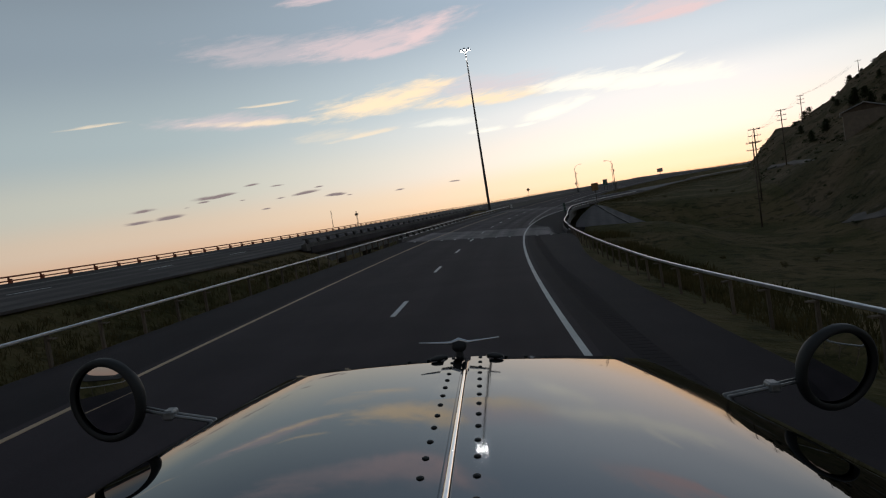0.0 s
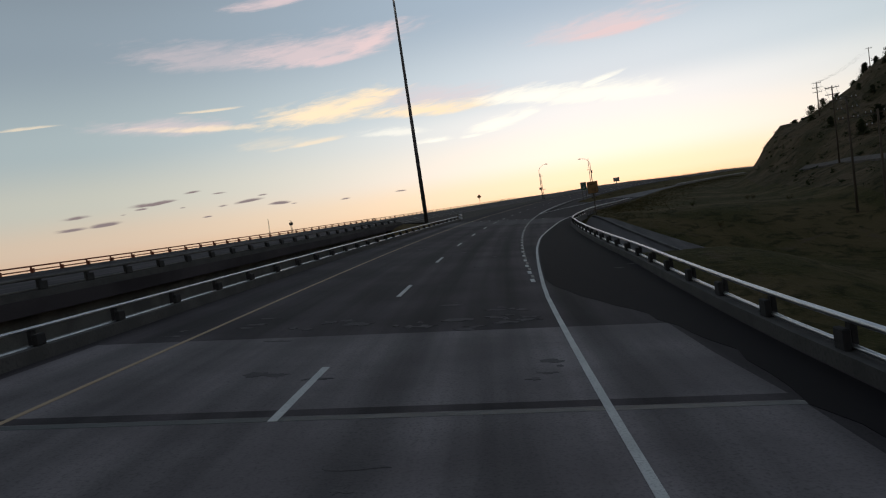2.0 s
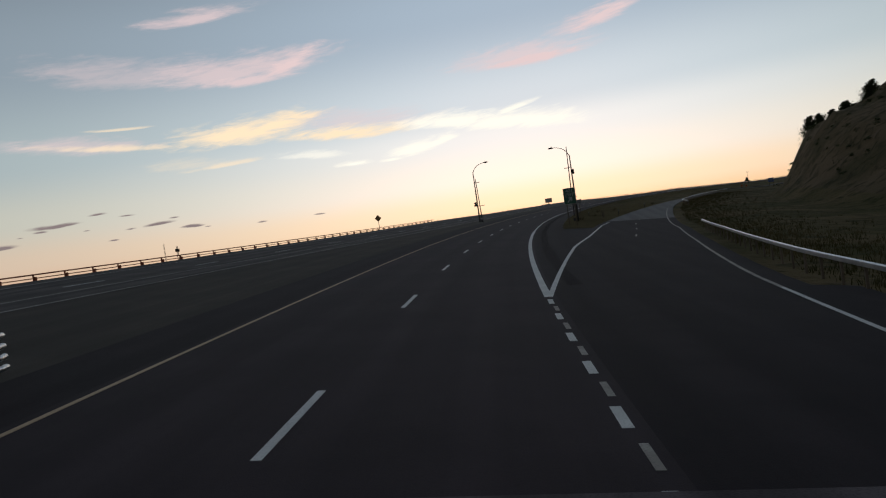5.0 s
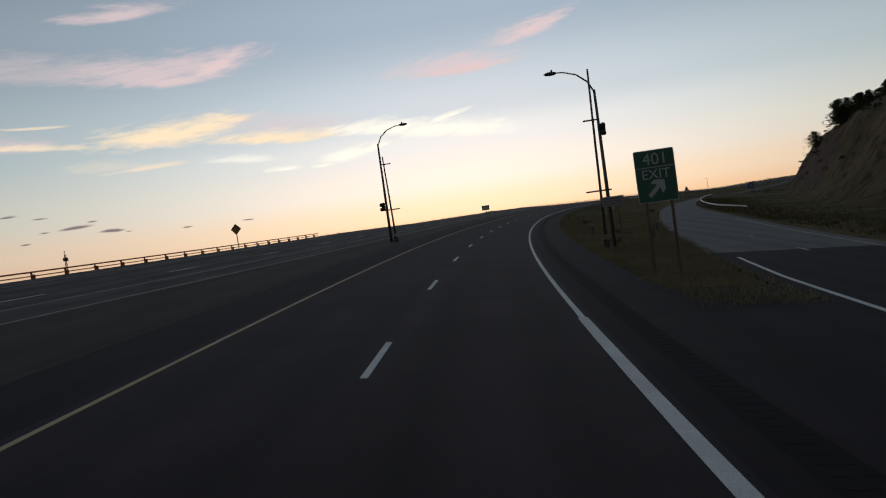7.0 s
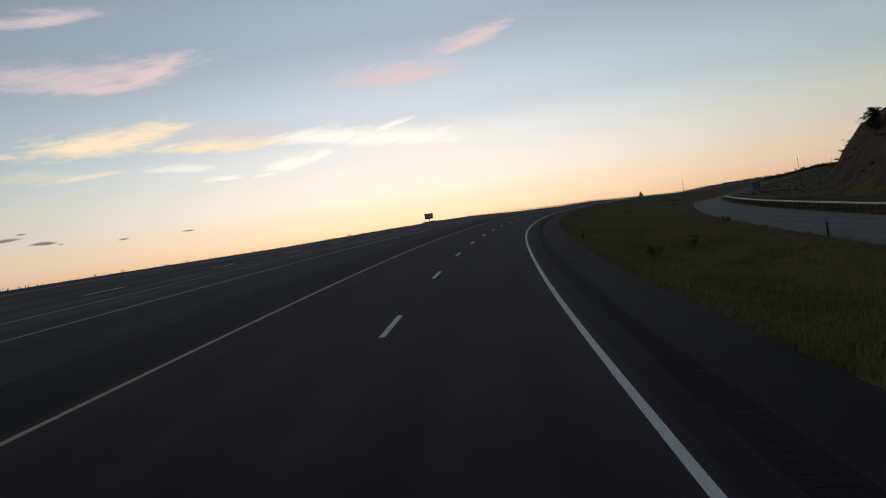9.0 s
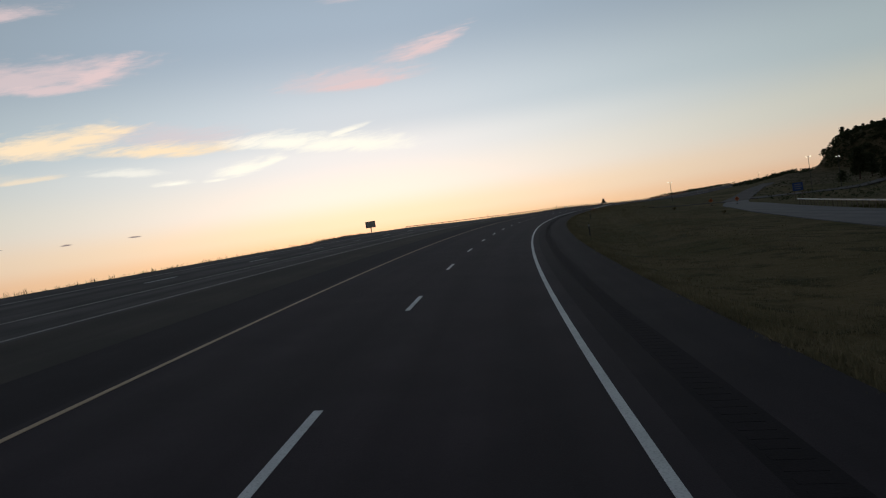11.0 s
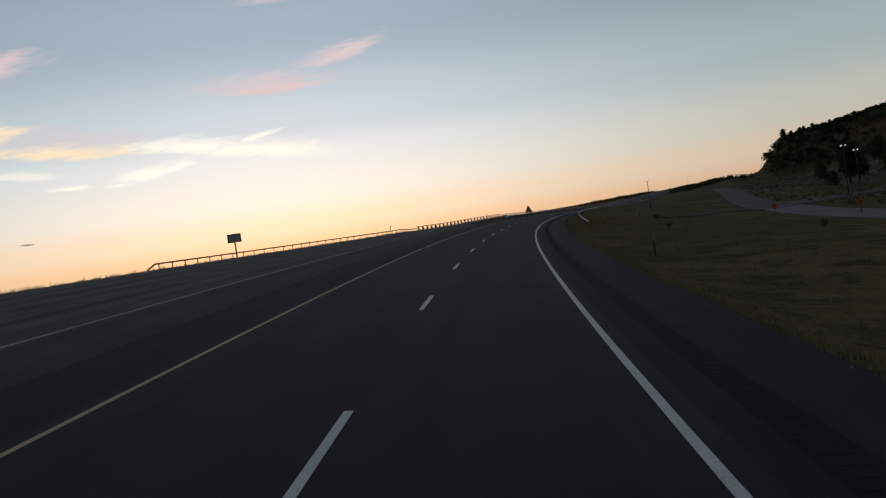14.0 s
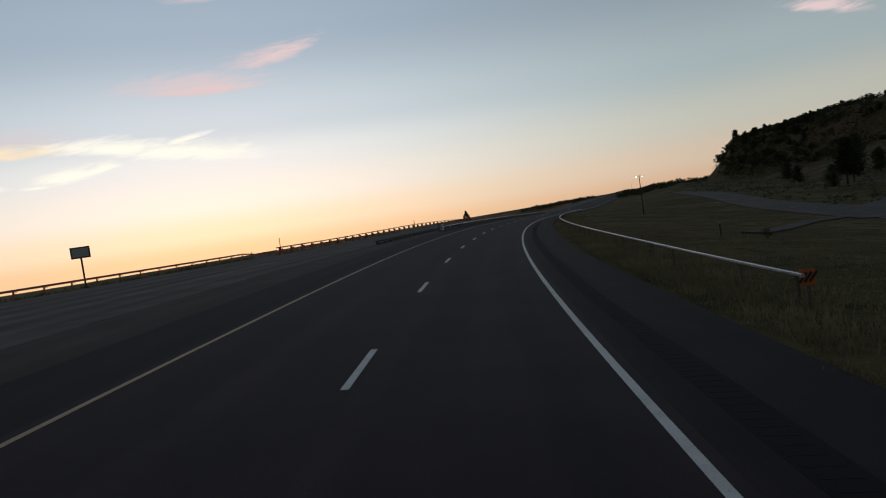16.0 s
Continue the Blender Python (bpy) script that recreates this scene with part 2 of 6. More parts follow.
def grassland(name, olive, straw, dark, bare):
    """Rough dry grassland: broad drifts, clumps a step across, tussocks and bare soil."""
    m = bpy.data.materials.new(name)
    m.use_nodes = True
    t = m.node_tree
    b = t.nodes["Principled BSDF"]
    geo = t.nodes.new("ShaderNodeNewGeometry")

    def field(scale, detail, warp=0.0, shift=0.0):
        mp = t.nodes.new("ShaderNodeMapping")
        mp.inputs["Location"].default_value = (shift, shift * 1.7, 0)
        t.links.new(geo.outputs["Position"], mp.inputs[0])
        n = t.nodes.new("ShaderNodeTexNoise")
        n.inputs["Scale"].default_value, n.inputs["Detail"].default_value, n.inputs["Distortion"].default_value = scale, detail, warp
        n.inputs["Roughness"].default_value = 0.6
        t.links.new(mp.outputs[0], n.inputs["Vector"])
        return n.outputs[0]

    drift, clump, tuft, soil = field(0.055, 4.0, 0.8), field(0.45, 5.0, 0.6, 13.0), field(3.2, 4.0, 0.3, 29.0), field(0.13, 6.0, 1.0, 57.0)
    col = mix_rgb(t, smooth_map(t, drift, 0.38, 0.62), olive, straw)
    col = mix_rgb(t, math_node(t, "MULTIPLY", smooth_map(t, clump, 0.48, 0.66), 0.85), col, dark)
    col = mix_rgb(t, math_node(t, "MULTIPLY", smooth_map(t, tuft, 0.50, 0.70), 0.55), col, straw)
    col = mix_rgb(t, math_node(t, "MULTIPLY", smooth_map(t, soil, 0.60, 0.72), 0.8), col, bare)
    t.links.new(col, b.inputs["Base Color"])
    b.inputs["Roughness"].default_value, b.inputs["Specular IOR Level"].default_value = 0.95, 0.05
    bp = t.nodes.new("ShaderNodeBump")
    bp.inputs["Strength"].default_value, bp.inputs["Distance"].default_value = 1.0, 0.30
    t.links.new(math_node(t, "ADD", math_node(t, "MULTIPLY", clump, 1.6), math_node(t, "MULTIPLY", tuft, 0.6)), bp.inputs["Height"])
    t.links.new(bp.outputs[0], b.inputs["Normal"])
    return m


def lamp_material(name, color, strength):
    m = bpy.data.materials.new(name)
    m.use_nodes = True
    b = m.node_tree.nodes["Principled BSDF"]
    b.inputs["Base Color"].default_value = (0.8, 0.8, 0.8, 1)
    b.inputs["Emission Color"].default_value, b.inputs["Emission Strength"].default_value = (*color, 1), strength
    return m


ASPHALT = material("asphalt", [(0.0320, 0.0238, 0.0275), (0.048, 0.0363, 0.0412), (0.0213, 0.0163, 0.0188)], 0.35, 0.88, bump=0.25, fine=60, wear=0.30)
SHOULDER = material("shoulder_asphalt", [(0.0224, 0.0174, 0.0197), (0.0336, 0.0264, 0.0293), (0.0157, 0.0123, 0.0139)], 0.5, 0.92, bump=0.3, fine=55, wear=0.35)
OLD_ASPHALT = material("old_asphalt", [(0.052, 0.044, 0.042), (0.092, 0.079, 0.074), (0.032, 0.027, 0.026)], 0.3, 0.88, bump=0.25, fine=45, wear=0.85)
DECK = material("worn_deck", [(0.052, 0.0425, 0.0455), (0.092, 0.077, 0.081), (0.034, 0.028, 0.0305)], 0.22, 0.9, bump=0.3, fine=35, wear=0.85)
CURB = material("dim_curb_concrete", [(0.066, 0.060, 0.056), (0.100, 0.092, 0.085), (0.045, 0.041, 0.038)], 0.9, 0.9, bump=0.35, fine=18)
CONCRETE = material("weathered_concrete", [(0.115, 0.105, 0.096), (0.18, 0.166, 0.15), (0.08, 0.074, 0.068)], 0.8, 0.9, bump=0.3, fine=18)
WHITE_PAINT = material("road_paint_white", [(0.60, 0.60, 0.58), (0.72, 0.71, 0.69), (0.36, 0.35, 0.34)], 1.3, 0.7, bump=0.15, fine=35)
YELLOW_PAINT = material("road_paint_yellow", [(0.46, 0.32, 0.19), (0.52, 0.37, 0.23), (0.30, 0.21, 0.13)], 1.3, 0.7, bump=0.15, fine=35)
WORN_PAINT = material("worn_road_paint", [(0.28, 0.25, 0.22), (0.42, 0.39, 0.35), (0.15, 0.135, 0.125)], 1.3, 0.8, bump=0.1, fine=25)
GRASS = grassland("dry_grass_ground", (0.075, 0.068, 0.026), (0.145, 0.108, 0.054), (0.034, 0.034, 0.013), (0.135, 0.100, 0.066))
DULL_GALV = material("weathered_galvanised_steel", [(0.24, 0.24, 0.24), (0.32, 0.32, 0.32), (0.16, 0.16, 0.155)], 2.0, 0.5, 0.7, bump=0.15, fine=50)
RAMP_ASPHALT = material("ramp_asphalt", [(0.088, 0.082, 0.082), (0.115, 0.107, 0.106), (0.066, 0.061, 0.061)], 0.3, 0.88, bump=0.25, fine=45, wear=0.4)
GALV = material("galvanised_steel", [(0.48, 0.49, 0.51), (0.60, 0.61, 0.63), (0.36, 0.36, 0.38)], 3.0, 0.38, 1.0, bump=0.1, fine=60)
# brown rust, with the orange sunset backlight put into its base colour
GLOW_RUST_STEEL = material("sunset_lit_rust_steel", [(0.34, 0.098, 0.045), (0.43, 0.125, 0.058), (0.24, 0.072, 0.036)], 3.0, 0.6, 0.3, bump=0.2, fine=50)
WOOD = material("weathered_post_wood", [(0.10, 0.075, 0.05), (0.16, 0.12, 0.085), (0.07, 0.05, 0.035)], 6.0, 0.9, bump=0.5, fine=50, stretch=(1, 1, 0.15), vary=0.4)
POLE_STEEL = material("grey_pole_steel", [(0.105, 0.10, 0.098), (0.145, 0.138, 0.135), (0.08, 0.076, 0.075)], 2.0, 0.5, 0.5, bump=0.1, fine=50)
DARK_STEEL = material("dark_painted_steel", [(0.035, 0.034, 0.034), (0.05, 0.048, 0.047), (0.025, 0.025, 0.025)], 4.0, 0.55, 0.3, bump=0.1, fine=60)
HILLSIDE = grassland("dry_hillside", (0.080, 0.068, 0.034), (0.150, 0.110, 0.066), (0.036, 0.034, 0.016), (0.165, 0.122, 0.085))
ROCK = material("bluff_rock", [(0.070, 0.046, 0.034), (0.125, 0.084, 0.062), (0.038, 0.027, 0.020)], 0.25, 0.95, bump=1.0, fine=1.6, bump_dist=0.4, stretch=(1, 1, 2.2))


for m_, v_ in ((ROCK, 0.15), (ASPHALT, 0.16), (SHOULDER, 0.16), (OLD_ASPHALT, 0.18), (DECK, 0.2)):
    m_.node_tree.nodes["Principled BSDF"].inputs["Specular IOR Level"].default_value = v_


# ---------------------------------------------------------------- the road's line: along s, across d (right positive), z above the banked plane
TABLE = np.arange(-700.0, 2600.0, 1.0)
_u = TABLE / 460.0
_c = np.clip(_u, 0, 1)
HEAD = 0.6629 * np.clip(_u, -0.6, 1.38) + 0.0873 * _c ** 2 - 0.0868 * _c ** 3
GRADE = np.radians(-0.062 + 4.142 * _c - 3.683 * _c ** 2 - 1.05 * np.clip((TABLE - 480) / 150, 0, 1) + 1.05 * np.clip((TABLE - 690) / 120, 0, 1))
LINE = np.cumsum(np.stack([np.sin(HEAD) * np.cos(GRADE), np.cos(HEAD) * np.cos(GRADE), np.sin(GRADE)], 1), 0)
LINE -= LINE[700]


def ease(v, lo, hi):
    v = min(max((v - lo) / (hi - lo), 0.0), 1.0)
    return v * v * (3 - 2 * v)


def heading(s):
    return float(np.interp(s, TABLE, HEAD))


def centre(s):
    return Vector([float(np.interp(s, TABLE, LINE[:, k])) for k in range(3)])


def bank(s):
    return math.sin(radians(5.54)) * (1 - 0.35 * ease(s, 500, 700))


def sag(s, d):
    """The opposite carriageway dips a little ahead of the farther bridge."""
    if d > -7.0 or not 405 < s < 605:
        return 0.0
    return -0.77 * ease(s, 405, 520) * (1 - ease(s, 535, 605)) * ease(-d, 7, 15)


def at(s, d, z=0.0):
    """A point of the banked road plane, or z metres above it."""
    h = heading(s)
    return centre(s) + Vector((math.cos(h) * d, -math.sin(h) * d, -bank(s) * d + sag(s, d) + z))


def stand(s, d, z=0.0, turn=0.0):
    """An upright pose on the road plane: local y along the road, x to its right. turn: degrees to the left."""
    return Matrix.Translation(at(s, d, z)) @ pose(0, 0, 0, 0, 0, -math.degrees(heading(s)) + turn)


def steps(s, rows):
    return float(np.interp(s, [r[0] for r in rows], [r[1] for r in rows]))


def opp_in(s):          # inner edge of the other carriageway
    return -15.2 + 5.6 * ease(s, 140, 270) + 0.4 * ease(s, 300, 430)


def opp_out(s):
    return -25.0 + 3.8 * ease(s, 150, 280) + 3.0 * ease(s, 283, 330) - 0.6 * ease(s, 380, 440)


def apron(s):           # how far the paved apron widens beyond the other carriageway
    return 8.6 * ease(s, 385, 445) * (1 - ease(s, 452, 522))


def far_edge(s):
    return opp_out(s) - 1.6 - apron(s)


def ramp_left(s):
    return steps(s, [(165, 4.3), (190, 7.2), (201, 8.9), (206, 9.56), (214, 10.5), (225, 11.7), (240, 14.0), (262, 17.0), (300, 21.6), (346, 26.4), (400, 32.0), (468, 38.0), (560, 44.0)])


def ramp_right(s):
    return steps(s, [(60, 4.25), (78, 4.45), (85, 4.68), (90, 4.84), (97, 5.06), (108, 5.57), (120, 6.5), (128, 7.15), (135, 7.63), (141, 8.17), (153, 9.48), (169, 11.5), (190, 14.9), (210, 17.7), (219, 18.5), (231, 19.8), (248, 21.6), (262, 23.0), (290, 25.6), (312, 27.6), (324, 28.8), (348, 31.0), (390, 35.0), (468, 42.0), (560, 49.0)])


def ramp_z(s, d):      # the ramp is tilted less than the main lanes
    l, r = ramp_left(s), ramp_right(s) + 0.9
    return 0.62 * ease(s, 215, 290) * min(max((d - l) / (r - l), 0.0), 1.0) - 0.65 * ease(s, 440, 510) * ease(d, 14, 30) * (1 - ease(s, 600, 700))


def right_edge(s):      # edge of the paved shoulder
    return 7.2 + 1.3 * ease(s, 30, 60) + (max(ramp_right(s) + 2.0, 8.5) - 8.5) * ease(s, 120, 150) if s < 200 else 7.4


BR0, BR1 = 59.0, 149.0   # the two ends of the bridges


def hill(s, d):
    """The near hill with its rocky nose, and the wooded bluff farther on."""
    foot = 42 + 16.5 * ease(s, 250, 430)
    sharp = ease(s, 200, 340)
    near = (6 + 10 * sharp) * ease(d, foot, foot + 26 - 13 * sharp) + (38 - 6 * sharp) * ease(d, foot + 8 - 2 * sharp, foot + 95 - 23 * sharp)
    near *= ease(s, 40, 130) * (1 - ease(s, 424, 464))
    q = d - 0.25 * max(s - 995, 0)
    far = (27 * ease(q, 62, 95) + 1 * ease(q, 88, 175)) * ease(s, 935 + 0.2 * max(q - 90, 0), 985) + 4.2 * ease(d, 14, 56) * ease(s, 800, 1000) + 5 * ease(d, 150, 330) * ease(s, 820, 1000)
    slope = 13 * ease(d, 75, 190) * ease(s, 560, 900) + 1.9 * ease(d, 12, 40) * ease(s, 590, 760)
    wood = 3.5 * ease(d, 5, 90) * ease(s, 1000, 1350) - 6.0 * ease(d, 36, 56) * ease(s, 1080, 1180) - 20.0 * ease(d, 60, 140) * ease(s, 1400, 2000)
    return near + far + slope + wood


def ground_z(s, d):
    """Height of the land, world z."""
    c = centre(s).z
    k = bank(s)
    lo, hi = opp_out(s) - 1.0, (9.5 if s < 170 else 46.0)
    z = -k * min(max(d, lo), hi) + sag(s, d)
    inner = opp_in(s)
    if d > hi:
        z -= 0.10 * (min(d, hi + 40) - hi)
        z += hill(s, d)
    elif d > 9:
        z += hill(s, d)
    if d < lo:
        flat = min(lo - d, apron(s) + 1.2) if apron(s) > 0.05 else 0.0
        z -= min(0.30 * (lo - d - flat), 5.0) + 0.022 * min(max(lo - d - 16, 0), 2500)
    # the median is a shallow grass swale between the carriageways
    if inner < d < -6.4:
        w = (d - inner) / (-6.4 - inner)
        z -= (0.1 + 1.6 * (1 - ease(s, 138, 155))) * math.sin(math.pi * w)
    # the low ground under the bridges
    cut = ease(s, BR0 - 1, BR0 + 16) * (1 - ease(s, BR1 - 16, BR1 + 1)) if d < 12 else ease(s, BR0 - 70 - d, BR0) * (1 - ease(s, BR1 - 14, BR1 + 6 + 0.35 * d))
    if d > 9.2:       # a grassy shelf below the slope paving
        cut *= 1 - 0.55 * ease(s, 92, 120) * (1 - ease(s, 126, 140)) * ease(d, 9.2, 11) * (1 - ease(d, 22, 38))
    reach = ease(d, -330, -60) * (1 - ease(d, 40, 100))
    z -= 6.2 * cut * reach
    if s > 215:
        z += ramp_z(s, d) if d > 9 else 0.0
    # roadside ditch
    if d > 7.5:
        z -= 0.5 * ease(d, 7.5, 10) * (1 - ease(d, 13, 17)) * (1 if s < 50 else (1 - 0.85 * ease(s, 430, 470)) if s > 260 else 0)
    return c + z - 0.10


def part(name, bm, mat, parent=None, label=""):
    """Links a bmesh as one mesh object under a thing or a part."""
    me = bpy.data.meshes.new(name)
    bm.to_mesh(me)
    bm.free()
    me.materials.append(mat)
    ob = new(name, me)
    ob.parent = parent
    if label:
        ob["label"] = label
    return ob


def thing(name, m, label, category, group="", kind=""):
    ob = new(name)
    ob.matrix_world = m
    return tagged(ob, label, category, group, kind)


def add_box(bm, size, loc=(0, 0, 0), rot=(0, 0, 0), bevel=0.0):
    r = bmesh.ops.create_cube(bm, size=1.0, matrix=pose(*loc, *rot) @ Matrix.Diagonal((*size, 1)))
    if bevel:
        vs = set(r["verts"])
        es = [e for e in bm.edges if e.verts[0] in vs and e.verts[1] in vs]
        bmesh.ops.bevel(bm, geom=es, offset=bevel, segments=1, affect="EDGES", profile=0.7)
    return bm


def add_rod(bm, a, b, r0, r1=None, sides=8):
    a, b = Vector(a), Vector(b)
    way = b - a
    m = Matrix.Translation((a + b) / 2) @ way.to_track_quat("Z", "Y").to_matrix().to_4x4()
    bmesh.ops.create_cone(bm, cap_ends=True, segments=sides, radius1=r0, radius2=r0 if r1 is None else r1, depth=way.length, matrix=m)
    return bm


def add_pipe(bm, pts, radii, sides=8):
    """A smooth tube through points."""
    rings = []
    for i, p in enumerate(pts):
        p = Vector(p)
        way = Vector(pts[min(i + 1, len(pts) - 1)]) - Vector(pts[max(i - 1, 0)])
        q = way.to_track_quat("Z", "Y")
        r = radii[i] if isinstance(radii, (list, tuple)) else radii
        rings.append([bm.verts.new(p + q @ Vector((r * math.cos(a), r * math.sin(a), 0))) for a in [2 * math.pi * k / sides for k in range(sides)]])
    for a, b in zip(rings, rings[1:]):
        for k in range(sides):
            bm.faces.new((a[k], a[(k + 1) % sides], b[(k + 1) % sides], b[k]))
    bm.faces.new(rings[0][::-1]), bm.faces.new(rings[-1])
    for f in bm.faces:
        f.smooth = True
    return bm


def sweep(name, mat, s0, s1, section, step=3.0, parent=None, label="", smooth=False):
    """Carries a closed section of (d, z) along the road; section is a list or a function of s."""
    bm = bmesh.new()
    n = max(1, round((s1 - s0) / step))
    rings, where = [], {}
    uvl = bm.loops.layers.uv.new("across_along")
    for i in range(n + 1):
        s = s0 + (s1 - s0) * i / n
        ring = []
        for d, z in (section(s) if callable(section) else section):
            ring.append(bm.verts.new(at(s, d, z)))
            where[ring[-1]] = (d, s)
        rings.append(ring)
    k = len(rings[0])
    for a, b in zip(rings, rings[1:]):
        for j in range(k):
            f = bm.faces.new((a[j], b[j], b[(j + 1) % k], a[(j + 1) % k]))
            f.smooth = smooth
    bm.faces.new(rings[0]), bm.faces.new(rings[-1][::-1])
    for f in bm.faces:
        for lp in f.loops:
            lp[uvl].uv = where[lp.vert]
    bmesh.ops.recalc_face_normals(bm, faces=bm.faces)
    return part(name, bm, mat, parent, label)


def slab(dl, dr, top=0.0, thick=0.12):
    """Section of a pavement between two edges, numbers or functions of s."""
    def sec(s):
        a, b = (dl(s) if callable(dl) else dl), (dr(s) if callable(dr) else dr)
        return [(a, top), (b, top), (b, top - thick), (a, top - thick)]
    return sec


# ---------------------------------------------------------------- ground
def build_ground():
    ss = list(np.arange(-660, -60, 60.0)) + list(np.arange(-60, 620, 4.0)) + list(np.arange(620, 1100, 12.0)) + list(np.arange(1100, 2500, 50.0))
    ds = [-3800, -2800, -2000, -1400, -1000, -700, -500, -360, -260, -190, -140, -105, -80, -62, -50, -42, -36, -32, -29] + list(np.arange(-27.5, 14.1, 1.2)) + list(np.arange(15.5, 64, 2.5)) + list(np.arange(66, 150, 4.0)) + [156, 166, 180, 200, 225, 255, 290, 330, 380, 440]
    nd = len(ds)
    verts, faces = [], []
    for s in ss:
        for d in ds:
            h, c = heading(s), centre(s)
            x, y = c.x + math.cos(h) * d, c.y - math.sin(h) * d
            z = ground_z(s, d)
            rough = ease(d, 10, 30) + ease(-d, 30, 60)
            if d > 0:
                rough *= 1 - 0.92 * ease(s, 150, 200) * ease(max(ramp_right(s), 30) + 26 - d, 0, 12) * ease(1100 - s, 0, 200)
            z += rough * (0.25 * noise.noise((x * 0.12, y * 0.12, 0)) + 0.9 * noise.noise((x * 0.02, y * 0.02, 3.0)))
            hl = hill(s, d)
            if hl > 2:
                z += min(hl, 6) * 0.10 * noise.noise((x * 0.25, y * 0.25, 2.0)) + 0.5 * math.sin(z * 1.5 + 3 * noise.noise((x * 0.02, y * 0.02, 1.0))) * min(hl / 8, 1.0)
                z += min(hl, 20) * 0.11 * (noise.noise((x * 0.035, y * 0.035, 5)) + 0.6 * noise.noise((x * 0.11, y * 0.11, 8)))
            verts.append((x, y, z))
    for i in range(len(ss) - 1):
        for j in range(nd - 1):
            a = i * nd + j
            faces.append((a, a + 1, a + nd + 1, a + nd))
    me = bpy.data.meshes.new("ground")
    me.from_pydata(verts, [], faces)
    me.materials.append(GRASS)
    me.materials.append(ROCK)
    me.materials.append(HILLSIDE)
    me.update()
    for p in me.polygons:
        p.use_smooth = True
        s_, d_ = ss[p.index // (nd - 1)], ds[p.index % (nd - 1)]
        if d_ > 41 and hill(s_, d_) > 1.0:
            p.material_index = 2
        if d_ > 40 and p.normal.z < 0.62 and 350 < s_ < 470:
            p.material_index = 1
    return tagged(new("ground", me), "dry grass verges, median and hillsides in dusk light", "ground", kind="structure")


build_ground()

# ---------------------------------------------------------------- carriageways
R0, R1 = -260.0, 1150.0
road = tagged(sweep("road", ASPHALT, R0, R1, slab(-4.15, 4.5, 0.0), 4.0), "dark asphalt motorway lanes, banked to the right", "road", kind="structure")
tagged(sweep("shoulder_left", SHOULDER, R0, R1, slab(-6.3, -4.15, 0.0), 4.0), "dark asphalt inner shoulder", "shoulder", kind="structure")
tagged(sweep("shoulder_right", SHOULDER, R0, R1, slab(4.5, lambda s: right_edge(s) if s < 165 else 7.4, 0.0), 4.0), "dark asphalt outer shoulder", "shoulder", kind="structure")
other = tagged(sweep("opposite_road", OLD_ASPHALT, R0, R1, slab(opp_out, opp_in, 0.0), 4.0), "faded grey asphalt of the opposite carriageway", "road", kind="structure")
def ramp_section(s):
    l, r = max(7.4, ramp_left(s) - 0.9), ramp_right(s) + 0.9
    return [(l, ramp_z(s, l) - 0.004), (r, ramp_z(s, r) - 0.004), (r, ramp_z(s, r) - 0.13), (l, ramp_z(s, l) - 0.134)]


tagged(sweep("ramp_taper", SHOULDER, 165, 236, ramp_section, 3.0), "dark asphalt where the exit ramp leaves", "road", kind="structure")
exit_ramp = tagged(sweep("exit_ramp", RAMP_ASPHALT, 236, 546, ramp_section, 3.0), "grey asphalt exit ramp curving away", "road", kind="structure")


def line(name, mat, s0, s1, d, width=0.13, parent=road):
    f = d if callable(d) else (lambda s: d)
    return sweep(name, mat, s0, s1, lambda s: [(f(s) - width / 2, 0.006), (f(s) + width / 2, 0.006), (f(s) + width / 2, -0.02), (f(s) - width / 2, -0.02)], 3.0, parent)


line("edge_line", YELLOW_PAINT, R0, R1, -3.9, 0.11)
line("edge_line", WHITE_PAINT, R0, 80, ramp_right, 0.14)
line("edge_line", WHITE_PAINT, 165, 218, 4.25, 0.24)
line("edge_line", WHITE_PAINT, 218, R1, lambda s: 4.25 - 0.22 * ease(s, 290, 330) * (1 - ease(s, 390, 440)), 0.145)
line("gore_line", WHITE_PAINT, 165, 330, ramp_left, 0.17, exit_ramp)
line("ramp_edge_line", WHITE_PAINT, 80, 165, lambda s: ramp_right(s), 0.13)
sweep("ramp_edge_line", WORN_PAINT, 165, 540, lambda s: [(ramp_right(s) + x, ramp_z(s, ramp_right(s) + x) + z) for x, z in ((-0.07, 0.006), (0.07, 0.006), (0.07, -0.02), (-0.07, -0.02))], 3.0, exit_ramp)
line("edge_line", WORN_PAINT, 150, R1, lambda s: opp_in(s) - 0.25, 0.12, other)
line("edge_line", WORN_PAINT, 150, R1, lambda s: opp_in(s) - 2.7, 0.10, other)
line("edge_line", WORN_PAINT, R0, R1, lambda s: opp_out(s) + 1.9, 0.12, other)


